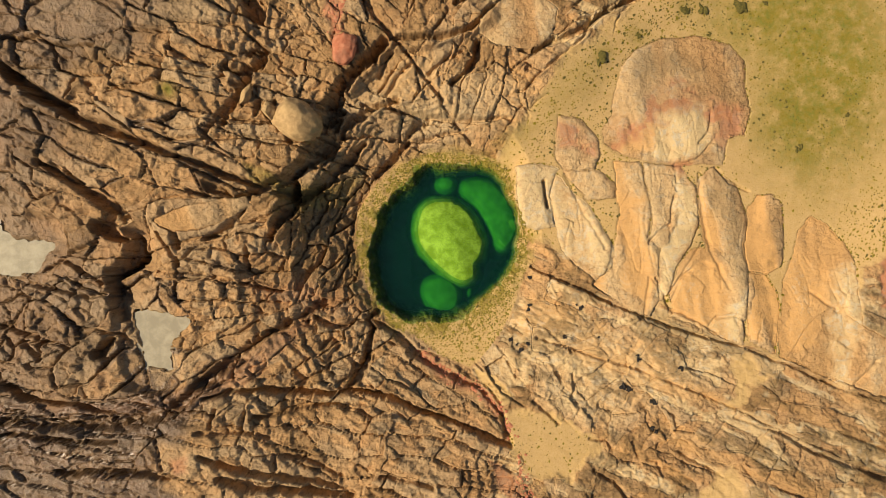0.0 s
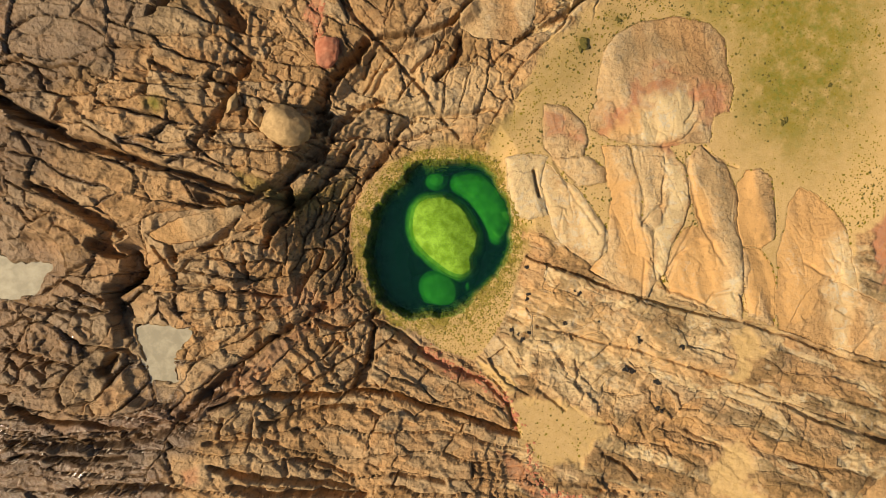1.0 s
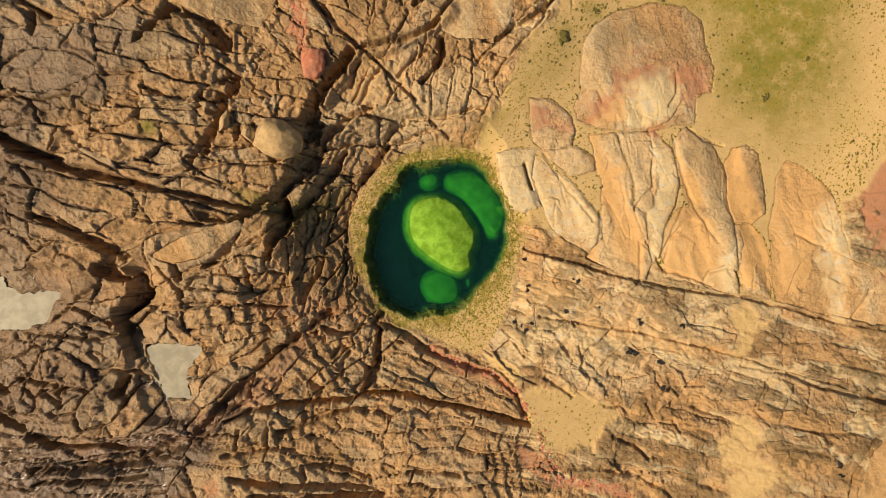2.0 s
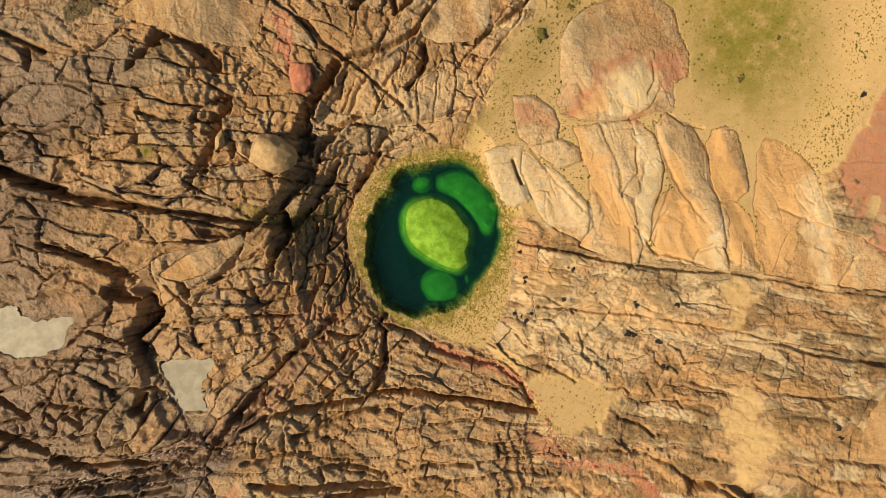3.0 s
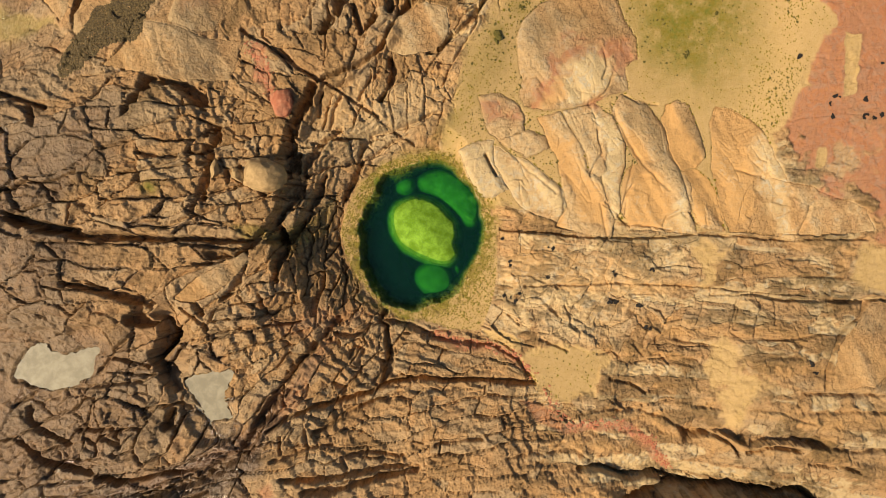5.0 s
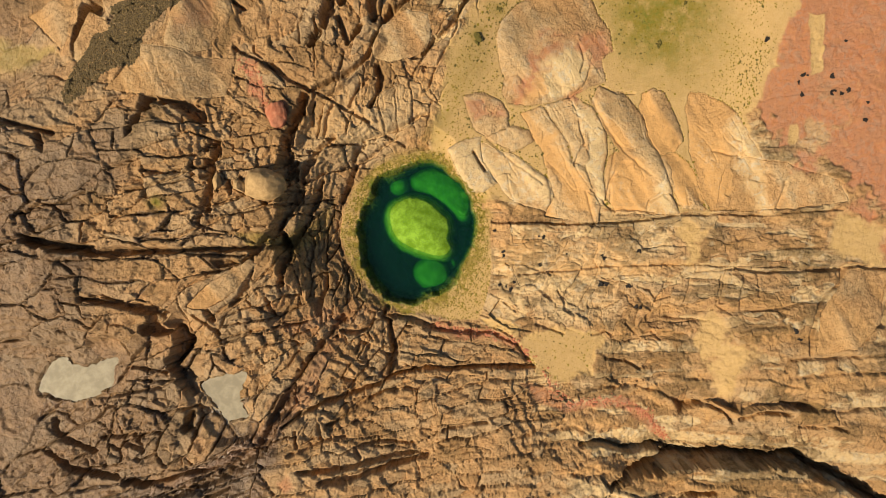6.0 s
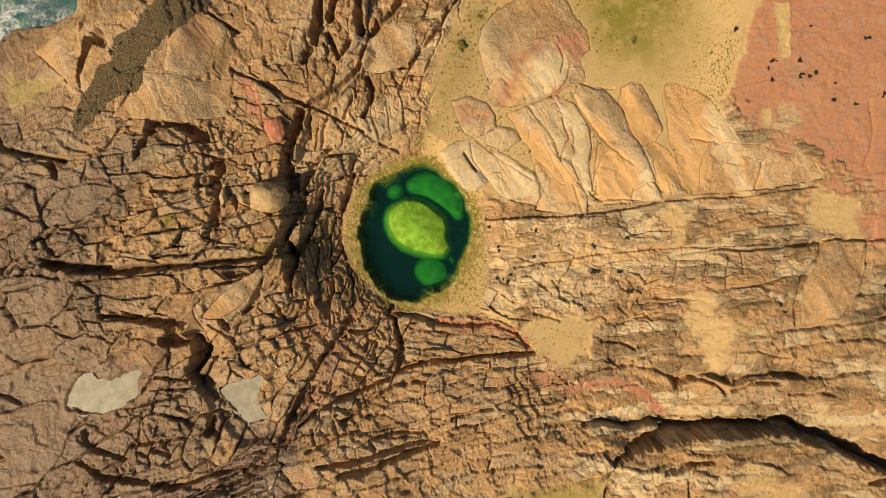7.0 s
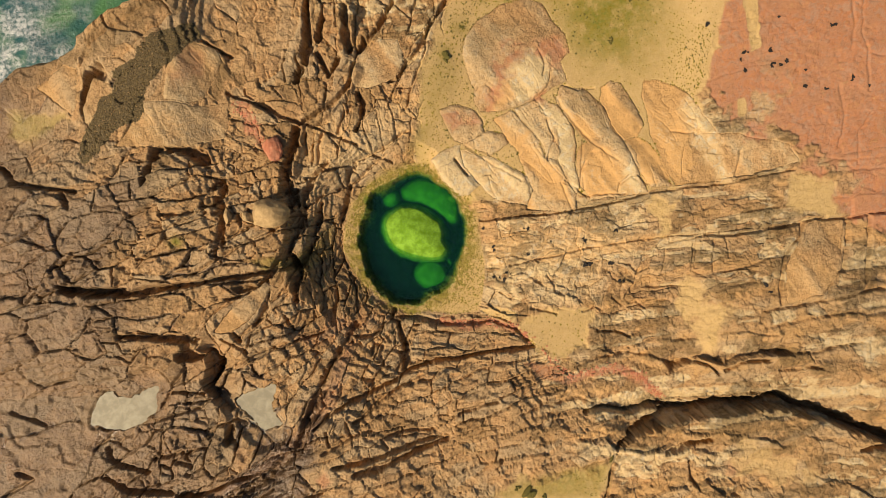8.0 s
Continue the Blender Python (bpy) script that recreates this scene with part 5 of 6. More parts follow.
# pools of standing water: flat silt floors
PUDDLES = []
PUDDLES.append(([(-8.68, 0.09), (-8.40, 0.36), (-8.10, 0.50), (-7.92, 0.42), (-7.92, 0.23), (-7.56, 0.12), (-7.29, 0.18), (-6.96, 0.08), (-7.31, -0.36), (-7.67, -0.41), (-8.06, -0.36), (-8.39, -0.14)], 1.10))
PUDDLES.append(([(-5.56, -1.27), (-5.25, -1.19), (-5.01, -1.24), (-4.68, -1.27), (-4.72, -1.42), (-4.91, -1.62), (-5.01, -1.82), (-4.91, -2.15), (-5.11, -2.21), (-5.33, -2.18), (-5.39, -1.92), (-5.46, -1.67)], 0.96))
for ring, level in PUDDLES:
    part = window(ring, 0.5)
    d = inside(X[part] + 1.3 * (BENT_X - X)[part], Y[part] + 1.3 * (BENT_Y - Y)[part], ring) + 0.05 * big_chip[part]
    H[part] += (level - 0.07 - H[part]) * soft(d, -0.16, -0.02)
    H[part] = np.where(d < -0.16, np.maximum(H[part], level + 0.01 - 0.6 * (-d - 0.16)), H[part])
    H[part] = np.where(d < -0.02, np.minimum(H[part], level + 0.03 + 0.35 * np.maximum(-d - 0.10, 0) + 1.5 * np.maximum(-d - 0.35, 0)), H[part])
    MASK[part][d > -0.05] = 0
    CELL[part] = np.where(d > -0.12, -1, CELL[part])

# the sea floor
SHORE = [(-9.64, 8.80), (-8.23, 8.62), (-7.13, 8.78), (-6.58, 8.88), (-6.23, 8.91), (-5.80, 8.80), (-5.28, 8.55), (-4.89, 8.47), (-4.78, 8.70), (-4.42, 8.75), (-3.79, 8.68), (-3.09, 8.60), (-2.37, 8.40), (-1.74, 8.22), (-0.35, 8.45), (1.20, 9.20)]
SEA_RING = SHORE + [(6.0, 17.0), (-30.0, 40.0), (-60.0, 10.0), (-40.0, 0.0), (-13.0, 4.0)]
d = inside(BENT_X, BENT_Y, SEA_RING)
far_west = soft(-X, 13.0, 30.0)
H += (-2.6 - H) * np.maximum(soft(d, -0.45, 0.25), far_west)
H += np.where(np.hypot(X, Y) > 60, -0.8 * soft(np.hypot(X, Y), 60, 200), 0)
CELL[d > -0.3] = -1
TONE["algae"] = np.maximum(TONE["algae"], 0.4 * soft(d, -0.5, -0.1))
TONE["crust_dim"] = np.maximum(TONE["crust_dim"], 0.5 * soft(d, -0.5, 0.0))


# ---------------------------------------------------------------- meshes
def mesh_of(name, verts, faces, material, smooth=True, layers=()):
    me = bpy.data.meshes.new(name)
    faces = np.asarray(faces, np.int32)
    me.vertices.add(len(verts))
    me.vertices.foreach_set("co", np.asarray(verts, np.float32).ravel())
    me.loops.add(faces.size)
    me.loops.foreach_set("vertex_index", faces.ravel())
    me.polygons.add(len(faces))
    me.polygons.foreach_set("loop_start", np.arange(0, faces.size, faces.shape[1], dtype=np.int32))
    me.polygons.foreach_set("use_smooth", np.full(len(faces), smooth))
    for key, values in layers:
        layer = me.attributes.new(key, "FLOAT_COLOR", "POINT")
        layer.data.foreach_set("color", np.asarray(values, np.float32).ravel())
    me.materials.append(material)
    me.update(calc_edges=True)
    me.validate()
    return me


ROWS_N, COLS_N = X.shape
TONE_A = np.stack([TONE["red"], TONE["sand"], TONE["algae"], TONE["crust_dim"]], -1).reshape(-1, 4)
TONE_B = np.stack([VARY, TONE["orange"], TONE["pale"], TONE["wet_dim"]], -1).reshape(-1, 4)
FLAT = np.stack([X, Y, H], -1).reshape(-1, 3)
ids = np.arange(X.size, dtype=np.int64).reshape(X.shape)
QUADS = np.stack([ids[:-1, :-1], ids[:-1, 1:], ids[1:, 1:], ids[1:, :-1]], -1).reshape(-1, 4)
# which faces belong to a slab or to a block of the jointed rock
face_edge = 0.25 * (EDGE[:-1, :-1] + EDGE[:-1, 1:] + EDGE[1:, 1:] + EDGE[1:, :-1])
face_slab = MASK[:-1, :-1] * (MASK[:-1, :-1] == MASK[1:, 1:])
face_cell = np.where((face_edge > 0.02) & (SMOOTH[:-1, :-1] < 0.3) & (face_slab == 0) & (CELL[:-1, :-1] == CELL[1:, 1:]), CELL[:-1, :-1], -1)
close = (np.abs(X[:-1, :-1] + 0.5) < 8.2) & (np.abs(Y[:-1, :-1]) < 5.0)
face_cell = np.where(close, face_cell, -1)
values, inverse, counts = np.unique(face_cell.ravel(), return_inverse=True, return_counts=True)
counts[values < 0] = 0
counts[counts > 4000] = 0
chosen = np.argsort(-counts)[:300]
rank = np.full(len(values), 0)
rank[chosen] = np.arange(1, len(chosen) + 1)
in_bed = np.zeros(face_slab.shape, bool)
part = window(POOL, 0.5)
in_bed[part] = inside(X[part] + 0.5 * (BENT_X - X)[part], Y[part] + 0.5 * (BENT_Y - Y)[part], POOL) > 0.20
face_owner = np.where(in_bed.ravel(), 90, np.where(face_slab.ravel() > 0, face_slab.ravel(), np.where(rank[inverse] > 0, rank[inverse] + 100, 0)))

ground_z = FLAT[:, 2].copy()
owned = (face_owner > 0).reshape(ROWS_N - 1, COLS_N - 1)
deep = np.zeros(X.shape, bool)
deep[1:-1, 1:-1] = owned[:-1, :-1] & owned[:-1, 1:] & owned[1:, :-1] & owned[1:, 1:]
ground_z[deep.ravel()] -= 0.10
ground_verts = FLAT.copy()
ground_verts[:, 2] = ground_z
ground = tagged(new("ground", mesh_of("ground", ground_verts, QUADS[~deep.ravel()[QUADS].all(1)], ROCK, True, (("tone", TONE_A), ("tint", TONE_B)))),
                "weathered tan coastal bedrock with sand flats and open cracks", "rock", kind="structure")


def piece(faces, name, skirt=0.14, material=ROCK):
    """The part of the surface under those faces, with sides that go down into the cracks."""
    quads = QUADS[faces]
    edges = np.concatenate([quads[:, [0, 1]], quads[:, [1, 2]], quads[:, [2, 3]], quads[:, [3, 0]]])
    key = np.sort(edges, 1)
    _, index, count = np.unique(key[:, 0] * X.size + key[:, 1], return_index=True, return_counts=True)
    rim = edges[index[count == 1]]
    used, local = np.unique(quads, return_inverse=True)
    local = local.reshape(quads.shape)
    rim_used = np.unique(rim)
    a, b = np.searchsorted(used, rim[:, 0]), np.searchsorted(used, rim[:, 1])
    c, d = len(used) + np.searchsorted(rim_used, rim[:, 0]), len(used) + np.searchsorted(rim_used, rim[:, 1])
    low = FLAT[rim_used] - (0, 0, skirt)
    verts = np.concatenate([FLAT[used], low])
    faces_all = np.concatenate([local, np.stack([b, a, c, d], -1)])
    both_ids = np.concatenate([used, rim_used])
    middle = np.r_[verts[:, :2].mean(0), verts[:, 2].min()]
    me = mesh_of(name, verts - middle, faces_all, material, True, (("tone", TONE_A[both_ids]), ("tint", TONE_B[both_ids])))
    ob = new(name, me)
    ob.location = middle
    return ob


order = np.argsort(face_owner, kind="stable")
bounds = np.searchsorted(face_owner[order], np.arange(0, 402))
for n, (label, *_) in enumerate(SLABS):
    faces = order[bounds[n + 1]:bounds[n + 2]]
    if len(faces) > 20:
        tagged(piece(faces, "rock_slab"), label, "rock slab", "smooth slabs in the sand")

tagged(piece(order[bounds[90]:bounds[91]], "pool_bed", 0.1, POOL_BED), "dark blue-green bed of the rock pool, deep-water dimness painted in", "pool bed", kind="structure")


# ---------------------------------------------------------------- water
def sheet(name, ring, z, material, label, category):
    bm = bmesh.new()
    top = bm.faces.new([bm.verts.new((x, y, z)) for x, y in ring])
    if top.normal.z < 0:
        top.normal_flip()
    bmesh.ops.triangulate(bm, faces=bm.faces[:])
    me = bpy.data.meshes.new(name)
    bm.normal_update()
    if sum(f.normal.z for f in bm.faces) < 0:
        bmesh.ops.reverse_faces(bm, faces=bm.faces[:])
    bm.to_mesh(me)
    bm.free()
    me.materials.append(material)
    return tagged(new(name, me), label, category, kind="structure")


def ragged(ring):
    """The same outline, broken up into short uneven pieces."""
    dice, out = random.Random(5), []
    for (ax, ay), (ex, ey) in zip(ring, ring[1:] + ring[:1]):
        out += [(ax + (ex - ax) * k / 5 + dice.uniform(-0.03, 0.03), ay + (ey - ay) * k / 5 + dice.uniform(-0.03, 0.03)) for k in range(5)]
    return out


def grown(ring, by):
    cx, cy = np.mean(ring, axis=0)
    return [(x + by * (x - cx) / math.hypot(x - cx, y - cy), y + by * (y - cy) / math.hypot(x - cx, y - cy)) for x, y in ring]


sheet("pool_water", grown(POOL, 0.15), -0.205, POOL_WATER, "clear green still water of the round rock pool", "water")
for depth, by in ((-0.42, 0.02), (-0.54, 0.0), (-0.66, -0.02), (-0.80, -0.04), (-0.98, -0.1)):
    sheet("pool_water", grown(POOL, by), depth, MURK, "cloudy green water inside the rock pool", "water")
for ring, level in PUDDLES:
    ring = ragged(ring)
    sheet("puddle_water", grown(ring, 0.13), level, PUDDLE_WATER, "shallow still water over pale silt", "water")
    sheet("puddle_silt", grown(ring, 0.12), level - 0.03, SILT_SKY, "pale grey puddle silt with reflected sky painted in", "silt")

sx = np.concatenate([-np.geomspace(3000, 40, 14), np.arange(-30, 12.01, 0.12), np.geomspace(30, 3000, 14)])
sy = np.concatenate([-np.geomspace(3000, 30, 14), np.arange(2, 24.01, 0.12), np.geomspace(40, 3000, 14)])
SX, SY = np.meshgrid(sx, sy)
SZ = -0.75 + 0.07 * rough(SX, SY, 1.6, 2, 4)
shore_d = inside(SX, SY, SEA_RING)
foam = np.clip(1.3 * (1 - soft(shore_d, 0.4, 3.0)) * soft(rough(SX, SY, 2.2, 5), -0.6, 0.5) + 0.8 * soft(-SX, 6.0, 8.5), 0, 1)
si = np.arange(SX.size).reshape(SX.shape)
sea_quads = np.stack([si[:-1, :-1], si[:-1, 1:], si[1:, 1:], si[1:, :-1]], -1).reshape(-1, 4)
sea_quads = sea_quads[((shore_d > -1.2) | (SX < -13) | (np.hypot(SX, SY) > 150)).ravel()[sea_quads].any(1)]
tagged(new("sea", mesh_of("sea", np.stack([SX, SY, SZ], -1).reshape(-1, 3), sea_quads, SEA, True, (("foam", np.repeat(foam.reshape(-1, 1), 4, 1)),))),
       "green sea water with white foam against the rocks", "sea", kind="structure")


# ---------------------------------------------------------------- loose things
def height_at(x, y):
    i, j = np.clip(np.searchsorted(XS, x), 0, COLS_N - 1), np.clip(np.searchsorted(YS, y), 0, ROWS_N - 1)
    return float(H[j, i])


def stone_mesh(name, size, bumps, seed, material, detail=4, angular=0.0):
    """A weathered stone: a ball pushed in and out by two sizes of lump, its faces partly flattened."""
    bm = bmesh.new()
    bmesh.ops.create_icosphere(bm, subdivisions=detail, radius=1)
    dice = random.Random(seed)
    cuts = [(Vector((dice.uniform(-1, 1), dice.uniform(-1, 1), dice.uniform(-0.3, 1))).normalized(), dice.uniform(0.55, 0.85)) for _ in range(12)]
    for v in bm.verts:
        p = v.co.copy()
        if angular:
            for way, far in cuts:
                over = p.dot(way) - far
                if over > 0:
                    p -= way * over * angular
        p *= 1 + bumps * noise.fractal(p * 1.6 + Vector((seed * 3.1, 0, 0)), 0.7, 2.1, 5)
        v.co = Vector((p.x * size[0], p.y * size[1], p.z * size[2]))
    for f in bm.faces:
        f.smooth = True
    me = bpy.data.meshes.new(name)
    bm.to_mesh(me)
    bm.free()
    me.materials.append(material)
    return me


def stone(name, x, y, size, turn, seed, material, label, category, sink=0.35, z=None, bumps=0.18, detail=4, angular=0.7):
    ob = new(name, stone_mesh(name, size, bumps, seed, material, detail, angular))
    ground_here = height_at(x, y) if z is None else z
    ob.matrix_world = pose(x, y, ground_here + size[2] * (1 - 2 * sink), 0, 0, turn)
    return tagged(ob, label, category)


(bx, by), (px, py) = [(-2.61, 2.28), (-1.80, 3.60)]
stone("boulder", bx, by, (0.48, 0.37, 0.36), -35, 3, BOULDER, "large rounded pale tan boulder wedged at the gully's edge", "boulder", 0.42, bumps=0.12, angular=0.3)
stone("boulder", px, py, (0.36, 0.24, 0.22), 70, 8, PINK, "salmon-pink boulder lodged in the rock", "boulder", 0.45)
for (x, y), size, turn, seed in zip([(-3.09, 2.46), (-3.45, 2.71)], ((0.14, 0.20, 0.2), (0.10, 0.22, 0.16)), (0, -25), (11, 12)):
    stone("rock", x, y, size, turn, seed, BOULDER, "rounded tan rock fitted among jointed blocks", "rock", 0.42, detail=4, bumps=0.1, angular=1.0)

# drowned rocks in the pool
DROWNED = []
DROWNED.append(([(-0.56, 0.53), (-0.45, 0.88), (-0.16, 0.99), (0.18, 1.01), (0.53, 0.82), (0.76, 0.47), (0.85, 0.07), (0.78, -0.20), (0.60, -0.32), (0.74, -0.50), (0.53, -0.70), (0.24, -0.68), (-0.10, -0.39), (-0.39, -0.10), (-0.56, 0.18)], -0.40, POOL_ROCK, "flat bright green algae-coated rock under the pool water"))
DROWNED.append(([(-0.40, -0.63), (-0.10, -0.52), (0.25, -0.69), (0.36, -0.93), (0.33, -1.22), (0.07, -1.31), (-0.28, -1.25), (-0.46, -0.98)], -0.62, POOL_DEEP_ROCK, "smaller green algae-coated rock deep in the pool"))
DROWNED.append(([(0.40, 1.43), (0.77, 1.47), (1.11, 1.33), (1.41, 0.90), (1.58, 0.48), (1.46, 0.20), (1.32, -0.02), (1.14, -0.02), (1.05, 0.18), (1.00, 0.40), (0.82, 0.71), (0.59, 1.00), (0.40, 1.11)], -0.55, POOL_DEEP_ROCK, "curved green underwater ledge along the pool wall"))
DROWNED.append(([(-0.19, 1.51), (0.28, 1.51), (0.25, 1.18), (-0.16, 1.12)], -0.66, POOL_DEEP_ROCK, "small green underwater rock in the pool"))
DROWNED.append(([(-0.56, -0.10), (-0.11, -0.40), (0.19, -0.76), (-0.17, -0.80), (-0.50, -0.62)], -0.84, POOL_DEEP_ROCK, "dim green underwater rock between larger ones"))
DROWNED.append(([(0.42, -0.78), (0.66, -0.75), (0.62, -1.10), (0.44, -1.07)], -0.80, POOL_DEEP_ROCK, "little green underwater stone"))


def drowned_rock(ring, top, material, label):
    """A broad low rock with rounded shoulders that stands on the pool's floor."""
    cx, cy = np.mean(ring, axis=0)
    loops = []
    fine = []
    for (ax, ay), (ex, ey) in zip(ring, ring[1:] + ring[:1]):
        fine += [(ax + (ex - ax) * s / 5, ay + (ey - ay) * s / 5) for s in range(5)]
    n = len(fine)
    fine = [tuple(np.mean([fine[(i + k) % n] for k in range(-3, 4)], axis=0)) for i in range(n)]
    ahead = [(fine[(i + 2) % n][0] - fine[i - 2][0], fine[(i + 2) % n][1] - fine[i - 2][1]) for i in range(n)]
    way = 1 if sum(x0 * y1 - x1 * y0 for (x0, y0), (x1, y1) in zip(fine, fine[1:] + fine[:1])) > 0 else -1
    outward = [(way * b / math.hypot(a, b), -way * a / math.hypot(a, b)) for a, b in ahead]
    verts, faces = [], []
    for grow, z in ((0.24, top - 0.95), (0.19, top - 0.62), (0.14, top - 0.44), (0.095, top - 0.30), (0.05, top - 0.18), (0.0, top - 0.09), (-0.035, top - 0.04), (-0.07, top)):
        loops.append(len(verts))
        for (x, y), (ox, oy) in zip(fine, outward):
            w = 0.05 * noise.noise((x * 2.5, y * 2.5, z)) + 0.03 * noise.noise((x * 8, y * 8, 2.0))
            verts.append((x - cx + ox * grow + 0.6 * w, y - cy + oy * grow + 0.6 * w, z + w))
    for a, b in zip(loops, loops[1:]):
        faces += [(a + i, a + (i + 1) % n, b + (i + 1) % n, b + i) for i in range(n)]
    me = bpy.data.meshes.new("pool_rock")
    me.from_pydata(verts, [], faces + [tuple(range(loops[-1], loops[-1] + n))])
    area = sum(x0 * y1 - x1 * y0 for (x0, y0), (x1, y1) in zip(fine, fine[1:] + fine[:1]))
    if area < 0:
        me.flip_normals()
    for f in me.polygons:
        f.use_smooth = True
    me.materials.append(material)
    ob = new("pool_rock", me)
    ob.location = (cx, cy, 0)
    return tagged(ob, label, "rock", "rocks in the pool")


for ring, top, material, label in DROWNED:
    drowned_rock(ring, top, material, label)


def scrap(x, y, size, seed, material=WEED, name="seaweed_scrap", label="small dried black seaweed scrap lying on rock", group="dried seaweed scraps"):
    """A dried clump of torn seaweed: a few crumpled lobes."""
    bm = bmesh.new()
    dice = random.Random(seed)
    for _ in range(dice.randint(3, 5)):
        a, r = dice.uniform(0, 6.28), dice.uniform(0.1, 0.75) * size
        got = bmesh.ops.create_icosphere(bm, subdivisions=2, radius=1, matrix=pose(r * math.cos(a), r * math.sin(a) * 0.6, 0, 0, 0, dice.uniform(0, 180)) @ Matrix.Diagonal((size * dice.uniform(0.3, 0.75), size * dice.uniform(0.15, 0.4), size * 0.22, 1)))
        for v in got["verts"]:
            v.co += Vector((1, 1, 0.5)) * (0.35 if material is WEED else 0.2) * size * noise.noise(v.co * (2.2 / size) + Vector((seed, 0, 0)))
    me = bpy.data.meshes.new(name)
    bm.to_mesh(me)
    bm.free()
    me.materials.append(material)
    ob = new(name, me)
    ob.matrix_world = pose(x, y, height_at(x, y) + 0.012, 0, 0, dice.uniform(0, 360))
    return tagged(ob, label, "seaweed", group)


SCRAPS = [(1.73, -0.60), (1.71, -1.10), (1.67, -1.19), (2.63, -1.10), (2.72, -1.15), (2.38, -1.72), (1.34, -1.80), (1.45, -1.87), (1.53, -1.97), (1.67, -1.84), (3.51, -2.68), (3.63, -2.76), (4.11, -2.98), (4.13, -3.56), (3.78, -2.10), (3.04, -1.73), (4.63, -2.30)] + [(10.98, 0.34), (12.13, -0.57), (9.31, 1.09), (9.79, -0.04), (9.57, -0.14), (9.55, -0.43), (10.36, -0.32), (10.24, -0.66), (10.42, -0.77), (10.60, -0.78), (10.91, -1.18), (10.68, -1.55), (11.13, -1.89), (11.85, -2.00), (12.19, -2.36), (7.09, -5.34), (7.12, -5.56), (3.63, -2.73), (4.09, -2.96), (4.10, -3.51)]
for n, (x, y) in enumerate(SCRAPS):
    scrap(x, y, (0.075, 0.06, 0.09, 0.055)[n % 4] if n < 17 else (0.085, 0.07, 0.10, 0.09)[n % 4], n + 1)

for n, (x, y) in enumerate([(5.84, 4.76), (3.06, 3.77), (4.71, 4.67), (7.02, 1.99), (3.79, 4.16), (5.22, 4.23), (5.04, 4.71), (3.01, 3.61), (6.33, 4.84), (8.00, 2.64), (7.50, 3.03)]):
    scrap(x, y, (0.24, 0.17, 0.12, 0.10, 0.08, 0.07)[n % 6] * (1 if n < 6 else 0.6), 60 + n, DARK_TUFT, "algae_clump", "dark olive clump of algae lying on the sand", "algae clumps")

for n, (x, y) in enumerate([(-0.61, -6.73), (-0.40, -6.98), (1.55, -7.05), (-0.83, -6.47)]):
    scrap(x, y, (0.24, 0.14, 0.10, 0.10)[n], 90 + n, DARK_TUFT, "algae_clump", "dark olive clump of algae lying on the sand", "algae clumps")


def scatter(name, count, size, material, label, category, test, seed, flat=0.5):
    """Countless small tufts in one mesh: little faceted mounds."""
    dice = np.random.default_rng(seed)
    ring = np.array([(math.cos(a), math.sin(a), 0.0) for a in np.linspace(0, 2 * np.pi, 6, endpoint=False)])
    unit = np.concatenate([ring, [(0.15, 0.1, 1.0)]])
    tris = [(i, (i + 1) % 6, 6) for i in range(6)]
    verts, faces = [], []
    for x, y in test(dice, count):
        s = size * dice.uniform(0.45, 1.0) * (1.6 if dice.random() > 0.93 else 1.0)
        a = dice.uniform(0, 6.28)
        m = unit * (s * dice.uniform(0.7, 1.3), s, s * flat) * dice.uniform(0.7, 1.3, (7, 1))
        spun = np.stack([m[:, 0] * math.cos(a) - m[:, 1] * math.sin(a), m[:, 0] * math.sin(a) + m[:, 1] * math.cos(a), m[:, 2]], -1)
        faces += [(p + 7 * len(verts), q + 7 * len(verts), r + 7 * len(verts)) for p, q, r in tris]
        verts.append(spun + (x, y, height_at(x, y) - 0.004))
    me = mesh_of(name, np.concatenate(verts), faces, material, True)
    return tagged(new(name, me), label, category, kind="stuff")


def on_sand(keep):
    """Places on open sand, thicker in clumps."""
    def places(dice, count):
        x, y = dice.uniform(0.5, 11.5, count * 14), dice.uniform(-9.0, 7.5, count * 14)
        i, j = np.searchsorted(XS, x), np.searchsorted(YS, y)
        ok = (TONE["sand"][j, i] > 0.8) & (MASK[j, i] == 0) & (rough(x, y, 0.8, 3) + dice.uniform(-0.6, 0.6, len(x)) > keep)
        return list(zip(x[ok], y[ok]))[:count]
    return places


def on_rim(dice, count):
    x, y = dice.uniform(-2.6, 2.4, count * 14), dice.uniform(-2.9, 2.4, count * 14)
    i, j = np.searchsorted(XS, x), np.searchsorted(YS, y)
    d_pool, d_rim = inside(x, y, POOL), inside(x, y, RIM)
    ok = (d_rim > 0.02) & (d_pool < 0.10 + 0.25 * (x < 0.3)) & (dice.random(len(x)) < np.exp(-np.maximum(-d_pool, 0) / 0.55))
    return list(zip(x[ok], y[ok]))[:count]


scatter("algae_tufts", 11000, 0.023, TUFT, "small yellow-green algae tufts dotted over damp sand", "algae", on_sand(-0.8), 3, 0.3)
scatter("dark_algae_tufts", 4000, 0.026, DARK_TUFT, "olive algae tufts scattered over damp sand", "algae", on_sand(0.1), 5, 0.3)
scatter("rim_algae", 6500, 0.023, RIM_TUFT, "yellow-green algae tufts round the pool's gravel rim", "algae", on_rim, 6, 0.8)
scatter("rim_dark_algae", 1300, 0.020, DARK_TUFT, "dark olive algae clumps at the pool's waterline", "algae", on_rim, 7, 0.8)

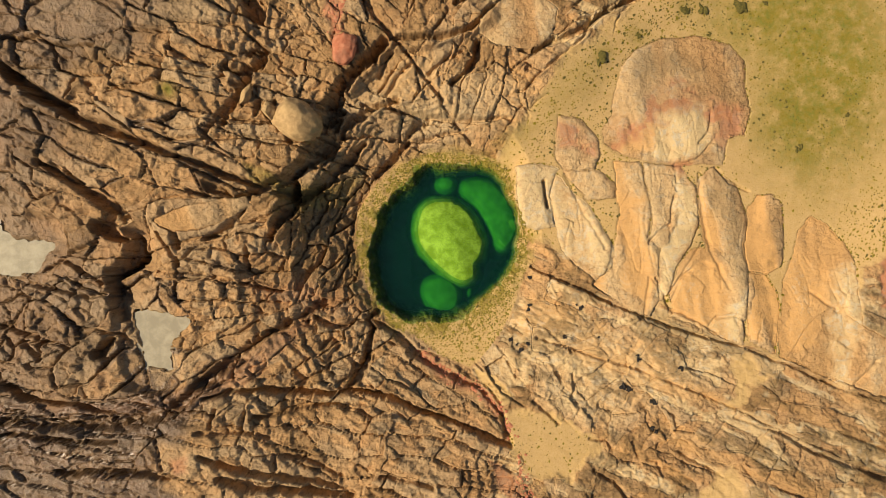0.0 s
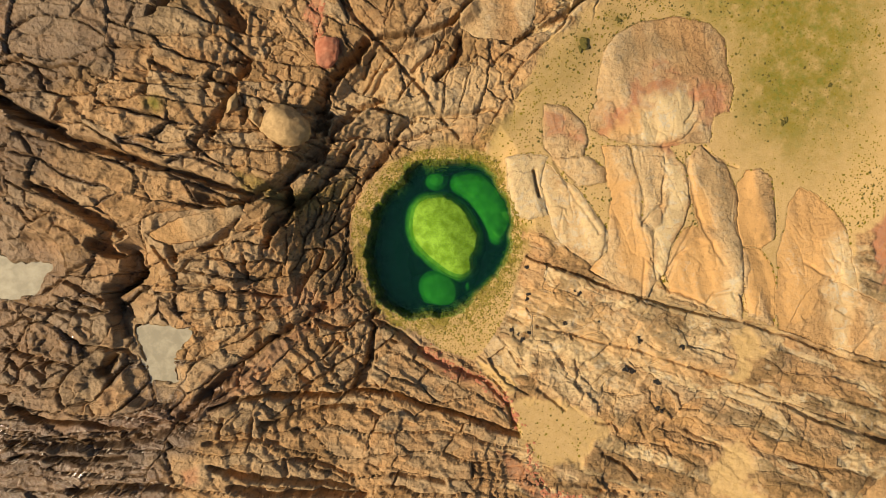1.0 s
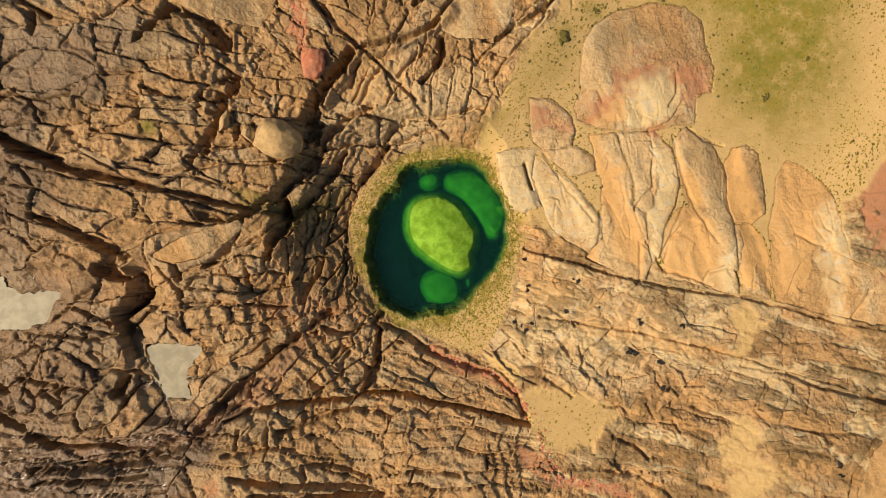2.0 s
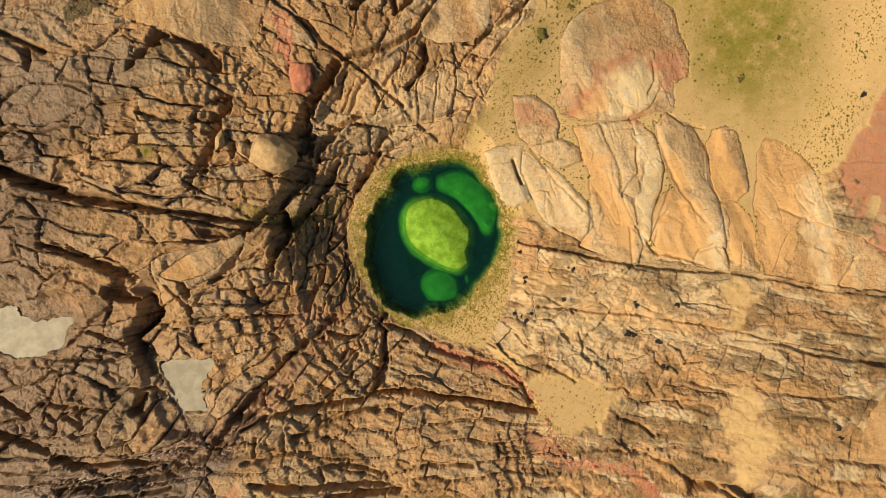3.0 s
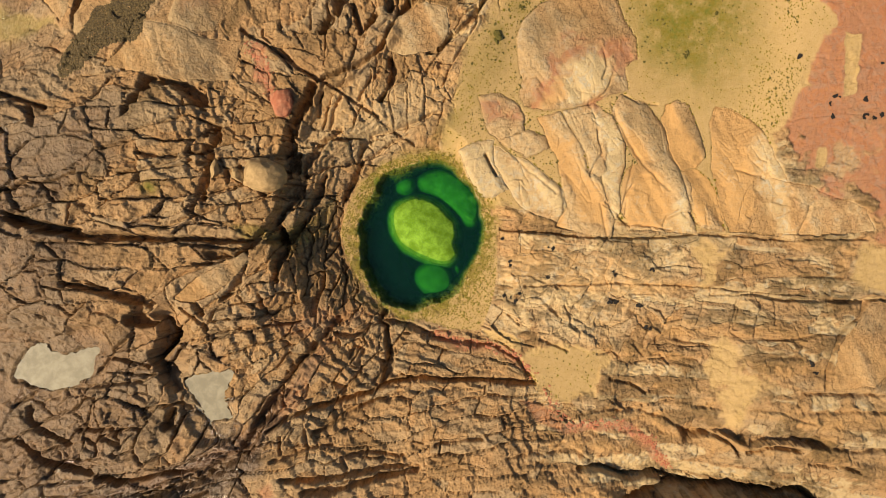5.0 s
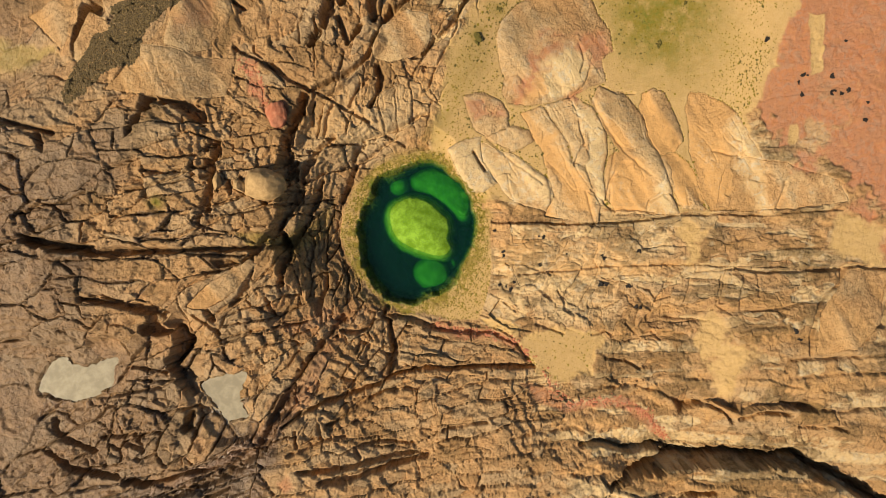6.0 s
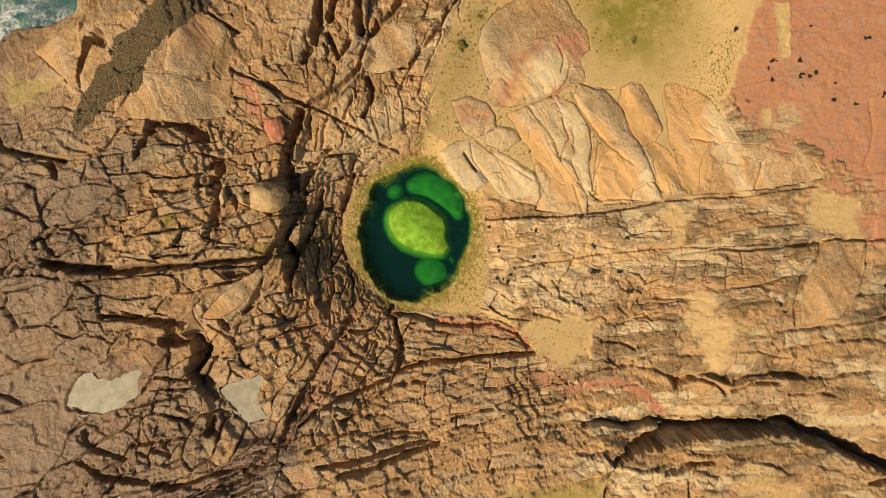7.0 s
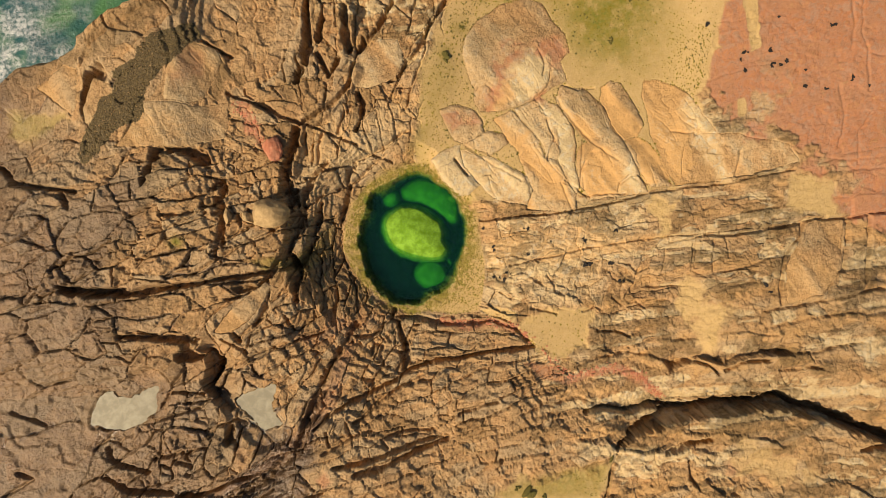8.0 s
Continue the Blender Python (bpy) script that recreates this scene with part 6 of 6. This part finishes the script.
BED = [(-1.91, 7.18), (-1.99, 6.91), (-2.45, 6.79), (-2.67, 6.53), (-3.17, 6.34), (-3.57, 6.18), (-3.90, 5.83), (-4.26, 5.65), (-4.71, 5.67), (-5.11, 5.52), (-5.40, 5.29), (-5.61, 5.38), (-5.51, 5.75), (-5.29, 6.01), (-4.98, 6.14), (-4.66, 6.42), (-4.30, 6.52), (-4.04, 6.84), (-3.67, 6.94), (-3.12, 7.09), (-2.51, 7.21)]


def on_bed(dice, count):
    xs, ys = [p[0] for p in BED], [p[1] for p in BED]
    x, y = dice.uniform(min(xs), max(xs), count * 4), dice.uniform(min(ys), max(ys), count * 4)
    ok = inside(x + 0.12 * rough(x, y, 0.5, 2), y + 0.12 * rough(x, y, 0.5, 3), BED) > 0.0
    return list(zip(x[ok], y[ok]))[:count]


scatter("mussel_bed", 11000, 0.032, MUSSEL, "dense dark brown bed of mussels and weed on rock", "mussels", on_bed, 9, 0.8)



def along_veins(dice, count):
    """Places strewn along the veins of red rubble."""
    out = []
    for line, spread in VEINS:
        sizes = [math.dist(p, q) for p, q in zip(line, line[1:])]
        for _ in range(int(count * sum(sizes) / 10)):
            at = dice.choice(len(sizes), p=np.array(sizes) / sum(sizes))
            (ax, ay), (ex, ey) = line[at], line[at + 1]
            k = dice.random()
            out.append((ax + (ex - ax) * k + dice.normal(0, spread), ay + (ey - ay) * k + dice.normal(0, spread)))
    return out


VEINS = [([(-0.45, -2.05), (0.07, -2.45), (0.72, -2.76), (1.16, -3.20), (1.31, -3.62)], 0.07),
         ([(1.46, -3.98), (1.56, -4.53), (1.72, -4.95), (2.29, -5.12), (2.85, -5.28), (3.24, -5.76), (3.44, -6.29), (3.57, -6.78)], 0.06),
         ([(-2.02, 5.05), (-1.93, 4.55), (-1.95, 4.00)], 0.09)]
scatter("red_rubble", 900, 0.034, PINK, "loose salmon-red stone chips strewn along cracks in the rock", "gravel", along_veins, 12, 0.7)

# ---------------------------------------------------------------- blocks of the jointed rock
for n in range(len(chosen)):
    faces = order[bounds[n + 101]:bounds[n + 102]]
    if len(faces) > 12:
        piece(faces, "stone").parent = ground
